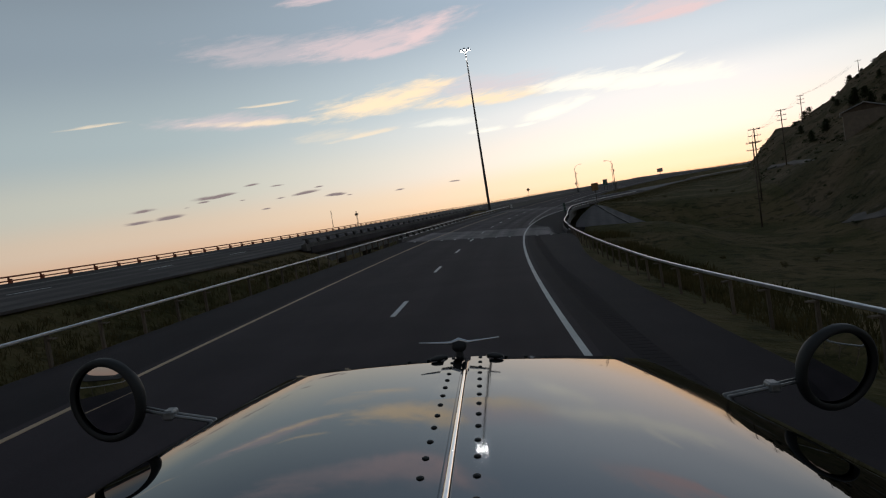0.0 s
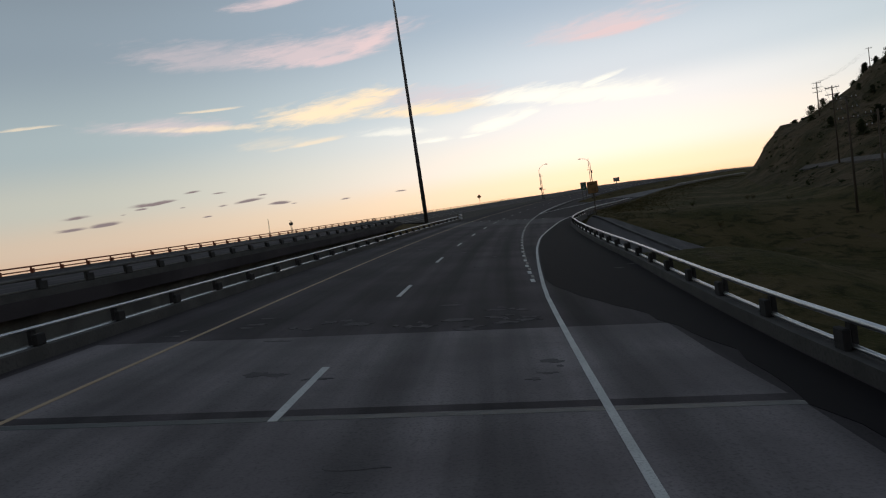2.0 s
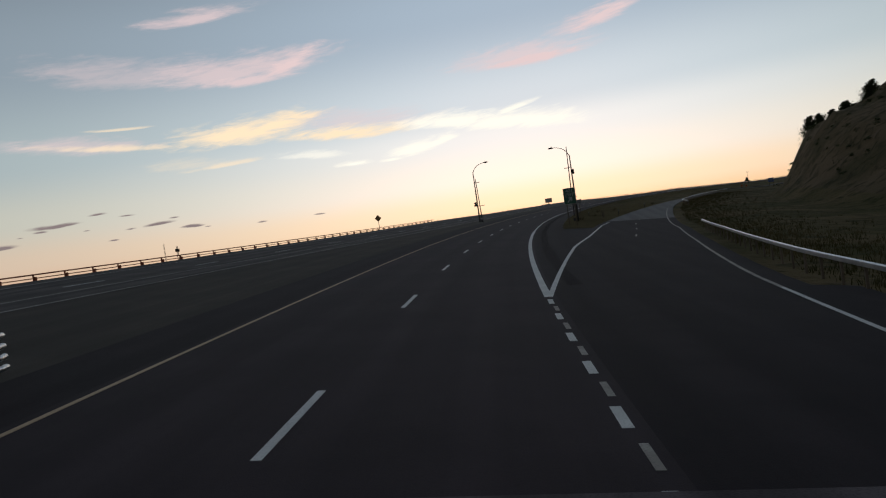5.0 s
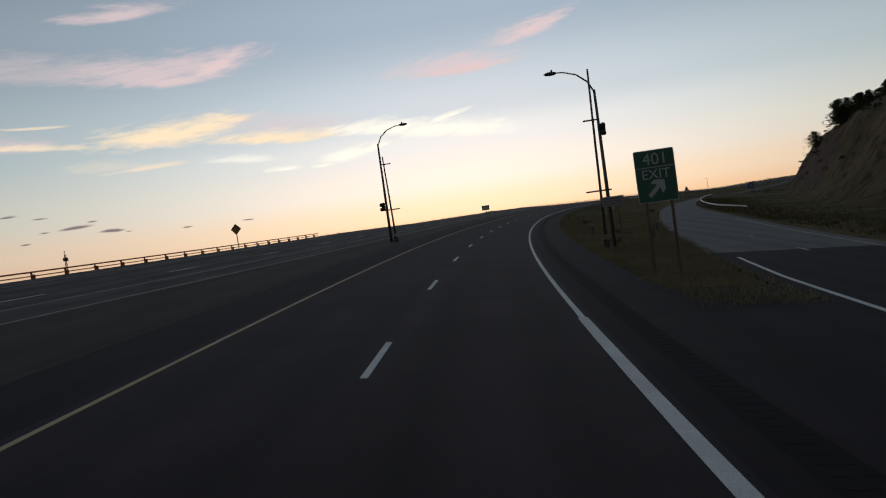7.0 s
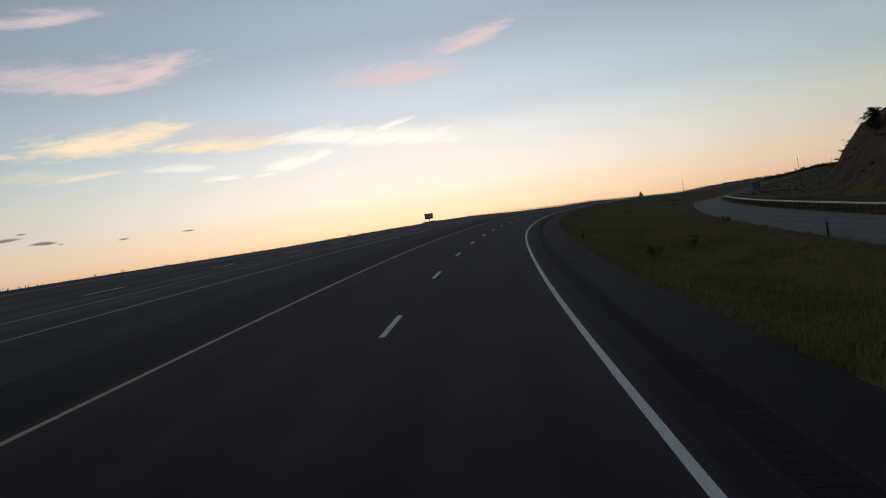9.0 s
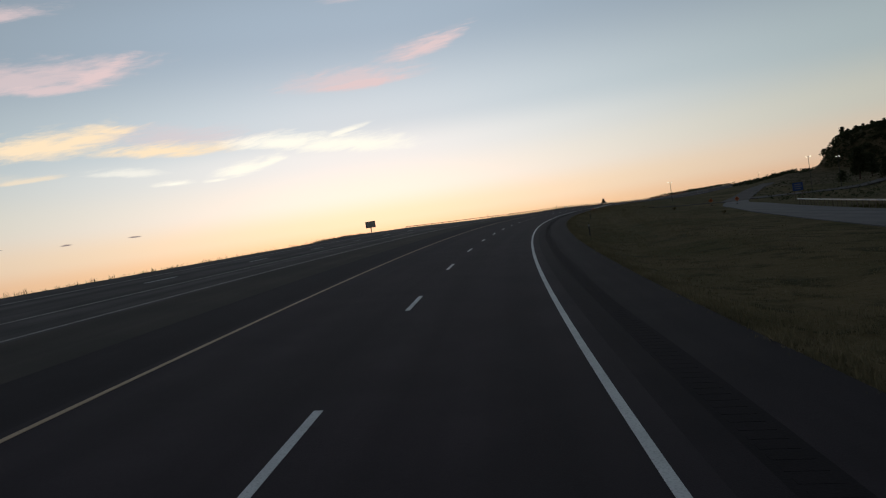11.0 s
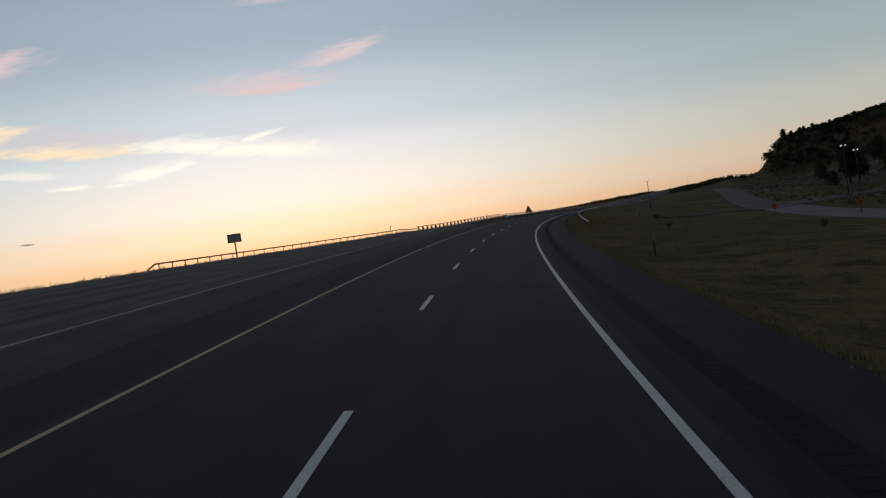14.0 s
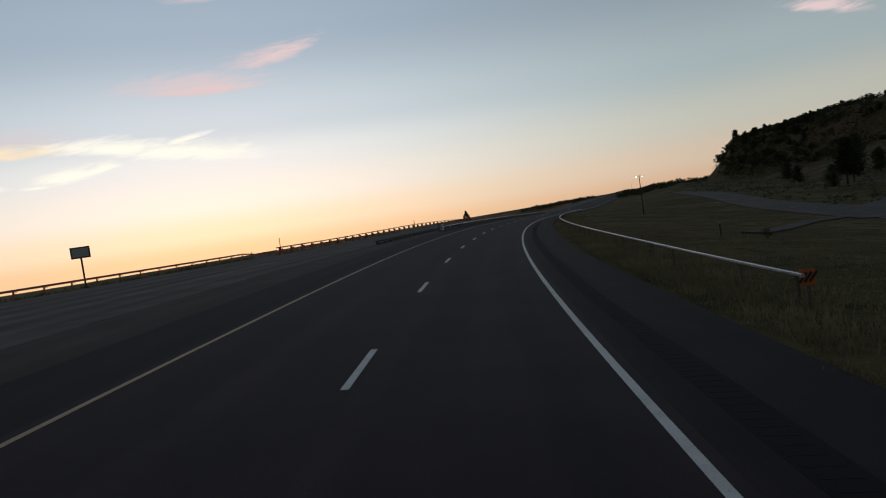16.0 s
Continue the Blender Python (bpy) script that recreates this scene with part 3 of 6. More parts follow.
def dashes():
    first = 19.15 - 12.19 * 14
    k = 0
    s = first
    while s < 700:
        line("lane_dash", WHITE_PAINT, s - 1.5, s + 1.5, 0.0, 0.13)
        line("lane_dash", WHITE_PAINT, s - 1.5, s + 1.5, lambda q: opp_in(q) - 4.9, 0.11, other)
        s += 12.19
    s = 81.0
    while s < 164:
        line("dotted_line", WHITE_PAINT, s, s + 0.9, 4.25, 0.15)
        line("ghost_dash", WORN_PAINT, s + 1.4, s + 2.2, 4.30, 0.11)
        s += 2.75

    s = 200.0
    while s < 330:
        q0 = (ramp_left(s) + ramp_right(s)) / 2
        z0 = ramp_z(s, q0)
        sweep("lane_dash", WORN_PAINT, s - 1.5, s + 1.5, lambda q: [((ramp_left(q) + ramp_right(q)) / 2 + x, z0 + z) for x, z in ((-0.06, 0.012), (0.06, 0.012), (0.06, -0.02), (-0.06, -0.02))], 1.5, exit_ramp)
        s += 12.19


dashes()

GRAVEL = material("median_gravel", [(0.054, 0.046, 0.039), (0.074, 0.063, 0.053), (0.038, 0.033, 0.028)], 0.3, 0.95, bump=0.5, fine=22, wear=0.3)
GRAVEL.node_tree.nodes["Principled BSDF"].inputs["Specular IOR Level"].default_value = 0.15
tagged(sweep("median_strip", GRAVEL, 154.5, 900, slab(lambda s: opp_in(s) - 0.02, -6.32, -0.006), 4.0), "brown-grey gravelled strip between the carriageways", "median", kind="structure")


# paved gore between the lanes and the ramp, and the milled rumble strip
tagged(sweep("gore_pavement", SHOULDER, 176, 223, slab(7.4, lambda s: max(7.45, ramp_left(s) - 0.55), -0.002), 3.0), "dark asphalt of the paved gore", "pavement", kind="structure")


RUMBLE = material("milled_asphalt", [(0.0150, 0.0114, 0.0130), (0.0215, 0.0168, 0.0188), (0.0112, 0.0088, 0.0100)], 0.6, 0.95, bump=0.3, fine=30)
RUMBLE.node_tree.nodes["Principled BSDF"].inputs["Specular IOR Level"].default_value = 0.15


def rumble():
    """A milled band of close, shallow grooves."""
    for s0, s1 in ((-20.0, BR0 - 3), (168.0, 560.0)):
        sweep("rumble_band", RUMBLE, s0, s1, lambda s: [(5.05 + 0.05 * math.sin(s * 0.23), 0.003), (5.62 + 0.06 * math.sin(s * 0.31 + 1), 0.003), (5.62, -0.02), (5.05, -0.02)], 1.5, road, "dark milled rumble band")
    bm = bmesh.new()
    s = -20.0
    while s < 560:
        if not BR0 - 3 < s < 168:
            a = [at(s, 5.12, 0.0055), at(s, 5.54, 0.0055), at(s + 0.15, 5.54, 0.0055), at(s + 0.15, 5.12, 0.0055)]
            b = [p - Vector((0, 0, 0.02)) for p in a]
            va, vb = [bm.verts.new(p) for p in a], [bm.verts.new(p) for p in b]
            bm.faces.new(va)
            for k in range(4):
                bm.faces.new((va[k], vb[k], vb[(k + 1) % 4], va[(k + 1) % 4]))
        s += 0.30
    ob = part("rumble_strip", bm, RUMBLE, road, "dark milled rumble strip")
    tagged(ob, kind="stuff")


rumble()


# ---------------------------------------------------------------- bridges
bridge = tagged(sweep("bridge_deck", DECK, BR0, BR1, slab(-6.3, lambda s: max(8.9, ramp_right(s) + 1.6), 0.010, 0.35), 3.0), "worn grey bridge deck with patched wearing surface", "bridge", kind="structure")
for d in (-5.0, -1.6, 1.8, 5.2, 8.4):
    sweep("girder", CONCRETE, BR0 + 0.5, BR1 - 0.5, [(d - 0.25, -0.34), (d + 0.25, -0.34), (d + 0.25, -1.7), (d - 0.25, -1.7)], 6.0, bridge)
far_bridge = tagged(sweep("bridge_deck", DECK, BR0, BR1 + 4, slab(lambda s: opp_out(s) - 0.5, lambda s: opp_in(s) + 0.5, 0.010, 0.6), 3.0), "grey concrete deck of the opposite bridge", "bridge", kind="structure")
for k in range(4):
    sweep("girder", CONCRETE, BR0 + 0.5, BR1 + 3.5, lambda s: [(opp_in(s) - 0.6 - 3.0 * k - e, z) for e, z in ((0, -0.58), (-0.4, -0.58), (-0.4, -1.9), (0, -1.9))], 6.0, far_bridge)


def pier(s, d0, d1, owner):
    bm = bmesh.new()
    n = 3
    low = min(ground_z(s, d) for d in (d0, d1))
    for k in range(n):
        d = d0 + (d1 - d0) * (k + 0.5) / n
        top = at(s, d, -1.85)
        add_box(bm, (1.0, 0.9, top.z - low + 1.0), (top.x, top.y, (top.z + low - 1.0) / 2), (0, 0, -math.degrees(heading(s))), 0.08)
    add_rod(bm, at(s, d0, -1.95), at(s, d1, -1.95), 0.45, sides=4)
    part("pier", bm, CONCRETE, owner)


for s in (86, 118):
    pier(s, -26.0, -15.6, far_bridge)
    pier(s, -5.6, 8.6, bridge)


def abutment(s, d0, d1, owner):
    bm = bmesh.new()
    a, b = at(s, d0, 0), at(s, d1, 0)
    m = (a + b) / 2
    add_box(bm, ((b - a).length, 0.8, 5.0), (m.x, m.y, min(a.z, b.z) - 3.1), (0, 0, -math.degrees(heading(s))))
    part("abutment", bm, CONCRETE, owner)


for s in (BR0 + 0.5, BR1 - 0.5):
    abutment(s, -26.2, -15.0, far_bridge)
    abutment(s, -6.4, 9.0, bridge)

# slope paving beside the far abutment
def paving_z(s, d):
    return -0.30 - 0.085 * min(max(152 - s, 0), 30) - 0.06 * (d - 10)


def paving_in(s):
    return max(8.95, ramp_right(s) + 1.85) + 0.3


PAVING = material("slope_paving", [(0.072, 0.062, 0.061), (0.102, 0.088, 0.086), (0.048, 0.041, 0.041)], 0.4, 0.9, bump=0.4, fine=14, wear=0.4)
sweep("slope_paving", PAVING, 122, 157, lambda s: [(paving_in(s), paving_z(s, paving_in(s))), (13 + 0.30 * (157 - s), paving_z(s, 13 + 0.30 * (157 - s))), (13 + 0.30 * (157 - s), -7.5), (paving_in(s), -7.5)], 2.0, bridge, "grey slope paving")
sweep("paving_curb", CONCRETE, 122, 155, lambda s: [(12.0 + 0.22 * (155 - s) + x, paving_z(s, 12.0 + 0.22 * (155 - s)) + z) for x, z in ((0, 0.22), (0.3, 0.22), (0.3, -0.2), (0, -0.2))], 2.0, bridge, "low broken kerb on the slope paving")


def joint(s, d0, d1, owner):
    sweep("expansion_joint", DARK_STEEL, s - 0.09, s + 0.09, [(d0, 0.016), (d1, 0.016), (d1, -0.02), (d0, -0.02)], 0.18, owner)
    sweep("joint_strip", DECK, s + 0.12, s + 0.42, [(d0, 0.014), (d1, 0.014), (d1, -0.02), (d0, -0.02)], 0.3, owner)


def studs(s, d0, d1, owner):
    d = d0
    while d < d1:
        bm = bmesh.new()
        p = at(s, d, 0.03)
        add_box(bm, (0.16, 0.12, 0.045), (p.x, p.y, p.z), (0, 0, -math.degrees(heading(s))), 0.012)
        part("reflective_stud", bm, WHITE_PAINT, owner)
        d += 1.15


for s in (57.9, 66.5, 150.2):
    joint(s, -6.0, 8.6, bridge)
studs(57.4, -5.0, 6.8, bridge)
studs(147.4, -3.6, 6.4, bridge)
sweep("deck_panel", material("renewed_deck", [(0.064, 0.054, 0.0575), (0.090, 0.077, 0.081), (0.046, 0.039, 0.042)], 0.3, 0.9, bump=0.3, fine=30, wear=0.5), 134.2, 146.6, lambda s: [(-5.8, 0.014), (ramp_right(s) + 0.8, 0.014), (ramp_right(s) + 0.8, -0.02), (-5.8, -0.02)], 2.0, bridge, "paler renewed deck panel")
tagged(sweep("approach_slab", material("approach_concrete", [(0.135, 0.114, 0.117), (0.205, 0.178, 0.180), (0.082, 0.069, 0.072)], 0.4, 0.9, bump=0.3, fine=25, wear=0.7), BR0 - 1.2, 72.4, slab(-5.9, lambda s: 6.9 - 0.25 * math.sin(s * 1.9) - 0.5 * ease(s, 66, 72), 0.013, 0.1), 3.0), "pale patched concrete approach slab of the bridge", "approach slab", kind="structure")
# painted lines carried over the decks
for dd, mat in ((-3.9, YELLOW_PAINT),):
    sweep("edge_line", mat, BR0 - 2, BR1, [(dd - 0.05, 0.02), (dd + 0.05, 0.02), (dd + 0.05, 0.0), (dd - 0.05, 0.0)], 3.0, bridge)
sweep("edge_line", WHITE_PAINT, BR0 - 2, 80, lambda s: [(ramp_right(s) + x, z) for x, z in ((-0.06, 0.02), (0.06, 0.02), (0.06, 0.0), (-0.06, 0.0))], 3.0, bridge)
sweep("ramp_edge_line", WHITE_PAINT, 80, BR1, lambda s: [(ramp_right(s) - 0.06, 0.02), (ramp_right(s) + 0.06, 0.02), (ramp_right(s) + 0.06, 0.0), (ramp_right(s) - 0.06, 0.0)], 3.0, bridge)
k = 0
while 19.15 + 12.19 * k < BR1:
    s = 19.15 + 12.19 * k
    if s > BR0 - 4:
        sweep("lane_dash", WHITE_PAINT, s - 1.5, s + 1.5, [(-0.065, 0.02), (0.065, 0.02), (0.065, 0.0), (-0.065, 0.0)], 1.5, bridge)
    k += 1
s = 81.0
while s < BR1:
    sweep("dotted_line", WHITE_PAINT, s, s + 0.9, [(4.175, 0.02), (4.325, 0.02), (4.325, 0.0), (4.175, 0.0)], 0.9, bridge)
    sweep("ghost_dash", WORN_PAINT, s + 1.4, s + 2.2, [(4.245, 0.02), (4.355, 0.02), (4.355, 0.0), (4.245, 0.0)], 0.8, bridge, "worn older dash")
    s += 2.75


POST_CONCRETE = material("dark_post_concrete", [(0.026, 0.023, 0.022), (0.042, 0.038, 0.036), (0.017, 0.016, 0.015)], 2.5, 0.9, bump=0.4, fine=20, vary=0.4)

NEW_ASPHALT = material("new_asphalt", [(0.0125, 0.0098, 0.0110), (0.0175, 0.0140, 0.0154), (0.0095, 0.0076, 0.0085)], 0.5, 0.92, bump=0.3, fine=55, wear=0.25)
NEW_ASPHALT.node_tree.nodes["Principled BSDF"].inputs["Specular IOR Level"].default_value = 0.12


def overlay_section(s):
    l = ramp_right(s) + 0.12 + max(6.75 - ramp_right(s), 0.0) * (1 - ease(s, 70, 82)) + 0.16 * math.sin(s * 2.1) * math.sin(s * 0.83) * (1 - ease(s, 72, 82))
    r = max(7.8 + 0.85 * ease(s, 64, 92), ramp_right(s) + 1.6)
    return [(l, 0.017), (r, 0.017), (r, -0.02), (l, -0.02)]


sweep("dark_overlay", NEW_ASPHALT, BR0 - 0.6, BR1, overlay_section, 0.8, bridge, "newer dark asphalt beside the edge line")


def bridge_rail(s0, s1, d, label, rail_mat, spacing=3.05, curb=0.28, top=0.84, posts=None, gap=0.42, post_w=0.31, rr=(0.062, 0.05)):
    """Concrete curb, stout posts and two steel rails."""
    f = d if callable(d) else (lambda s: d)
    root = thing("bridge_railing", Matrix.Identity(4), label, "railing", "bridge railings")
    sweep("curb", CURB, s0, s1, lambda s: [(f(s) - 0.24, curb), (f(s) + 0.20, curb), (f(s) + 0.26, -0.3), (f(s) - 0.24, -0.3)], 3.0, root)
    ring = [(math.cos(k * math.pi / 4 + 0.39), math.sin(k * math.pi / 4 + 0.39)) for k in range(8)]
    for z, r in ((top - 0.05, rr[0]), (top - gap - 0.05, rr[1])):
        sweep("rail", rail_mat, s0, s1, lambda s: [(f(s) + r * a, z + r * b) for a, b in ring[::-1]], 3.0, root, smooth=True)
    me = None
    s = s0 + 1.0
    side = 1 if f(s0) > -3 else -1
    while s < s1:
        if me is None:
            bm = bmesh.new()
            add_box(bm, (0.12, post_w, top - curb - 0.18), (-side * 0.08, 0, (top + curb) / 2 - 0.09), (0, 0, 0), 0.02)
            add_box(bm, (0.10, post_w * 0.5, top - curb - 0.05), (side * 0.06, 0, (top + curb) / 2 - 0.03), (0, 0, 0), 0.01)
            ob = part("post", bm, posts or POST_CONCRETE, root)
            me = ob.data
        else:
            ob = new("post", me)
            ob.parent = root
        ob.matrix_world = stand(s, f(s))
        s += spacing
    return root


bridge_rail(BR0 - 1, BR1 + 4, -6.45, "steel two-rail bridge railing on a concrete curb", GALV, top=0.70, gap=0.37, rr=(0.036, 0.030))
bridge_rail(BR0 - 1, BR1 + 1, lambda s: max(8.07 + 0.88 * ease(s, 64, 92), ramp_right(s) + 1.85), "steel two-rail bridge railing beside the exit lane", GALV, top=0.80, gap=0.40, rr=(0.055, 0.045))
bridge_rail(BR0 - 1, BR1 + 4, lambda s: opp_in(s) + 0.2, "concrete and steel inner railing of the opposite bridge", CONCRETE, top=0.8, post_w=0.5)
bridge_rail(BR1 + 24, 282, lambda s: opp_out(s) - 0.6, "low rust-brown railing tapering off along the opposite carriageway", GLOW_RUST_STEEL, spacing=2.6, curb=-0.15, top=0.36, posts=GLOW_RUST_STEEL, gap=0.22, post_w=0.12, rr=(0.045, 0.03))
bridge_rail(BR0 - 60, BR1 + 24, lambda s: opp_out(s) - 0.2, "rust-brown outer railing along the opposite carriageway", GLOW_RUST_STEEL, spacing=2.6, curb=0.02, top=0.46, posts=GLOW_RUST_STEEL, gap=0.24, post_w=0.16, rr=(0.05, 0.04))


def lie(s, d):
    """Height of the land against the road plane."""
    return ground_z(s, d) - at(s, d).z


def guardrail(s0, s1, d, label, spacing=1.9, side=1, steel=None, post_mat=None, top=0.74, lift=None, size=0.15):
    """Box beam on short posts; side +1: traffic on its left."""
    f = d if callable(d) else (lambda s: d)
    root = thing("guardrail", Matrix.Identity(4), label, "guardrail", "guardrails")
    e, wd, ht = 0.015, size, size
    up = lift or (lambda s: 0.0)
    wave = [(-wd + e, top), (-e, top), (0, top - e), (0, top - ht + e), (-e, top - ht), (-wd + e, top - ht), (-wd, top - ht + e), (-wd, top - e)]
    sweep("beam", steel or GALV, s0, s1, lambda s: [(f(s) + side * x, z + up(s)) for x, z in wave], 2.5, root)
    me = bl = None
    s = s0 + 0.6
    while s < s1:
        base = ground_z(s, f(s) + side * 0.28) - at(s, f(s) + side * 0.28).z
        if me is None:
            bm = bmesh.new()
            add_box(bm, (0.07, 0.09, 1.35), (side * 0.06, 0, top - 0.69), (0, 0, 0), 0.008)
            o1 = part("post", bm, post_mat or WOOD, root)
            bm = bmesh.new()
            add_box(bm, (0.16, 0.16, 0.03), (side * -0.05, 0, top - 0.166), (0, 0, 0), 0.004)
            o2 = part("bracket", bm, post_mat or WOOD, root)
            me, bl = o1.data, o2.data
        else:
            o1, o2 = new("post", me), new("bracket", bl)
            o1.parent = o2.parent = root
        o1.matrix_world = o2.matrix_world = stand(s, f(s), up(s))
        s += spacing
    return root


guardrail(-90, BR0 - 1, -6.3, "galvanised box-beam guardrail on wooden posts in the median", side=-1, steel=GALV, size=0.065)
guardrail(-90, BR0 - 1, lambda s: 9.15 - 1.1 * ease(s, 4, 25) + 0.04 * ease(s, 28, 58), "galvanised box-beam guardrail on wooden posts above the creek slope", top=0.73, size=0.085)
guardrail(BR1 + 1, 207, lambda s: ramp_right(s) + 1.9, "galvanised box-beam guardrail along the exit ramp", top=0.8)
guardrail(475, 640, lambda s: 9.8 - 1.5 * ease(s, 490, 570), "galvanised box-beam guardrail on the grass verge", post_mat=WOOD, size=0.085, spacing=3.8)
guardrail(284, 424, lambda s: ramp_right(s) + 2.0 + 1.4 * ease(s, 300, 284), "galvanised box-beam guardrail on the outside of the exit ramp", lift=lambda s: ramp_z(s, 90) + 0.06)
guardrail(457.5, 524, far_edge, "rust-brown guardrail along the opposite carriageway", side=-1, steel=GLOW_RUST_STEEL, post_mat=GLOW_RUST_STEEL, spacing=1.95, top=0.68, size=0.12, lift=lambda s: lie(s, far_edge(s)))
tagged(sweep("paved_apron", OLD_ASPHALT, 386, 521, lambda s: [(far_edge(s) + 0.2, lie(s, far_edge(s) + 0.2) + 0.09), (opp_out(s) - 1.0, lie(s, opp_out(s) - 1.0) + 0.08), (opp_out(s) - 0.005, -0.004), (opp_out(s) - 0.005, -0.5), (far_edge(s) + 0.2, lie(s, far_edge(s)) - 0.4)][::-1], 3.0), "faded grey paved apron beside the opposite carriageway", "road", kind="structure")
bridge_rail(524, 900, lambda s: opp_out(s) - 1.5, "rust-brown two-rail railing of the farther bridge", GLOW_RUST_STEEL, spacing=3.2, curb=-0.3, top=0.60, posts=GLOW_RUST_STEEL, gap=0.60, post_w=0.7)
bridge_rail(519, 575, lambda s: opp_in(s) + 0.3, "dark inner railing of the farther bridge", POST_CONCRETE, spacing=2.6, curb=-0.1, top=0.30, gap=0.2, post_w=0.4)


def turned_down_end(s, d, top):
    root = thing("rail_end", stand(s, d, top), "rust-brown guardrail end turned down into the grass", "rail end")
    bm = bmesh.new()
    add_pipe(bm, [(0.07, 0.05, -0.075), (0.07, -0.3, -0.12), (0.07, -1.5, -0.55)], 0.075, 4)
    part("beam", bm, GLOW_RUST_STEEL, root)


turned_down_end(457.5, far_edge(457.5), 0.68 + lie(457.5, far_edge(457.5)))


def rail_terminal(s, d):
    """The stacked rail ends where the left bridge railing stops."""
    root = thing("rail_terminal", stand(s, d), "short stack of pale rails ending the bridge railing", "rail terminal")
    for k in range(4):
        bm = bmesh.new()
        add_pipe(bm, [(0, -3.0, 0.22 + 0.2 * k), (0, -0.3, 0.22 + 0.2 * k), (-0.12, 0, 0.22 + 0.2 * k)], 0.06, 8)
        part("rail", bm, GALV, root)
    for y in (-2.7, -1.2):
        bm = bmesh.new()
        add_box(bm, (0.2, 0.25, 1.2), (-0.15, y, 0.32), bevel=0.015)
        part("post", bm, WOOD, root)


rail_terminal(156.5, -6.35)
rail_terminal(546.0, -6.5)
bridge_rail(546, 680, -6.5, "steel two-rail railing on the farther bridge", GALV, top=0.62, rr=(0.04, 0.035))

# ---------------------------------------------------------------- lamps, gates, signs
GREEN = material("sign_green", [(0.010, 0.085, 0.050), (0.014, 0.10, 0.06), (0.008, 0.07, 0.042)], 1.5, 0.45, bump=0.05, fine=30)
SIGN_WHITE = material("sign_white", [(0.36, 0.37, 0.37), (0.42, 0.43, 0.43), (0.28, 0.29, 0.29)], 2.0, 0.45, bump=0.05, fine=30)
SIGN_YELLOW = material("sign_yellow", [(0.26, 0.135, 0.045), (0.30, 0.155, 0.05), (0.20, 0.10, 0.035)], 2.0, 0.5, bump=0.05, fine=30)
SIGN_BROWN = material("faded_legend", [(0.085, 0.045, 0.02), (0.10, 0.055, 0.024), (0.07, 0.036, 0.016)], 2.0, 0.6, bump=0.05, fine=30)
SIGN_ORANGE = material("marker_orange", [(0.50, 0.11, 0.02), (0.56, 0.13, 0.025), (0.36, 0.08, 0.015)], 2.0, 0.5, bump=0.05, fine=30)
SIGN_BLUE = material("sign_blue", [(0.012, 0.05, 0.20), (0.016, 0.06, 0.23), (0.01, 0.04, 0.15)], 2.0, 0.5, bump=0.05, fine=30)
BLACK = material("matt_black", [(0.012, 0.012, 0.012), (0.018, 0.018, 0.018), (0.008, 0.008, 0.008)], 3.0, 0.6, bump=0.05, fine=40)
GATE_RED = material("gate_red", [(0.13, 0.022, 0.016), (0.17, 0.03, 0.02), (0.09, 0.015, 0.012)], 3.0, 0.5, bump=0.05, fine=40)
MAST_GLOW = lamp_material("mast_lamp_glow", (1.0, 0.97, 0.92), 60.0)
STREET_GLOW = lamp_material("street_lamp_glow", (1.0, 0.88, 0.70), 5.0)


def high_mast(s, d, height, lit=True):
    root = thing("high_mast_light", stand(s, d, -0.2), "tall tapered steel high-mast light with a lit lamp ring", "street lamp")
    bm = bmesh.new()
    add_pipe(bm, [(0, 0, 0), (0, 0, height * 0.3), (0, 0, height * 0.65), (0, 0, height)], [0.31, 0.265, 0.20, 0.13], 12)
    part("pole", bm, POLE_STEEL, root)
    bm = bmesh.new()
    add_rod(bm, (0, 0, 0), (0, 0, 0.12), 0.55, sides=16)
    part("base_plate", bm, CONCRETE, root)
    bm = bmesh.new()
    for k in range(12):
        a, b = 2 * math.pi * k / 12, 2 * math.pi * (k + 1) / 12
        add_rod(bm, (0.75 * math.cos(a), 0.75 * math.sin(a), height - 0.25), (0.75 * math.cos(b), 0.75 * math.sin(b), height - 0.25), 0.05, sides=5)
    for k in range(4):
        add_rod(bm, (0, 0, height - 0.1), (0.75 * math.cos(k * math.pi / 2), 0.75 * math.sin(k * math.pi / 2), height - 0.25), 0.035, sides=5)
    part("lamp_ring", bm, DARK_STEEL, root)
    for k in range(6):
        a = 2 * math.pi * (k + 0.5) / 6
        c = (1.05 * math.cos(a), 1.05 * math.sin(a), height - 0.35)
        bm = bmesh.new()
        add_rod(bm, c, (c[0], c[1], c[2] + 0.45), 0.34, 0.16, 10)
        lum = part("luminaire", bm, GALV, root)
        bm = bmesh.new()
        bmesh.ops.create_icosphere(bm, subdivisions=2, radius=0.27, matrix=pose(*c) @ Matrix.Diagonal((1, 1, 0.45, 1)))
        part("lens", bm, MAST_GLOW, lum, "glowing white lens")
    return root


high_mast(154.6, -11.3, 37.0)


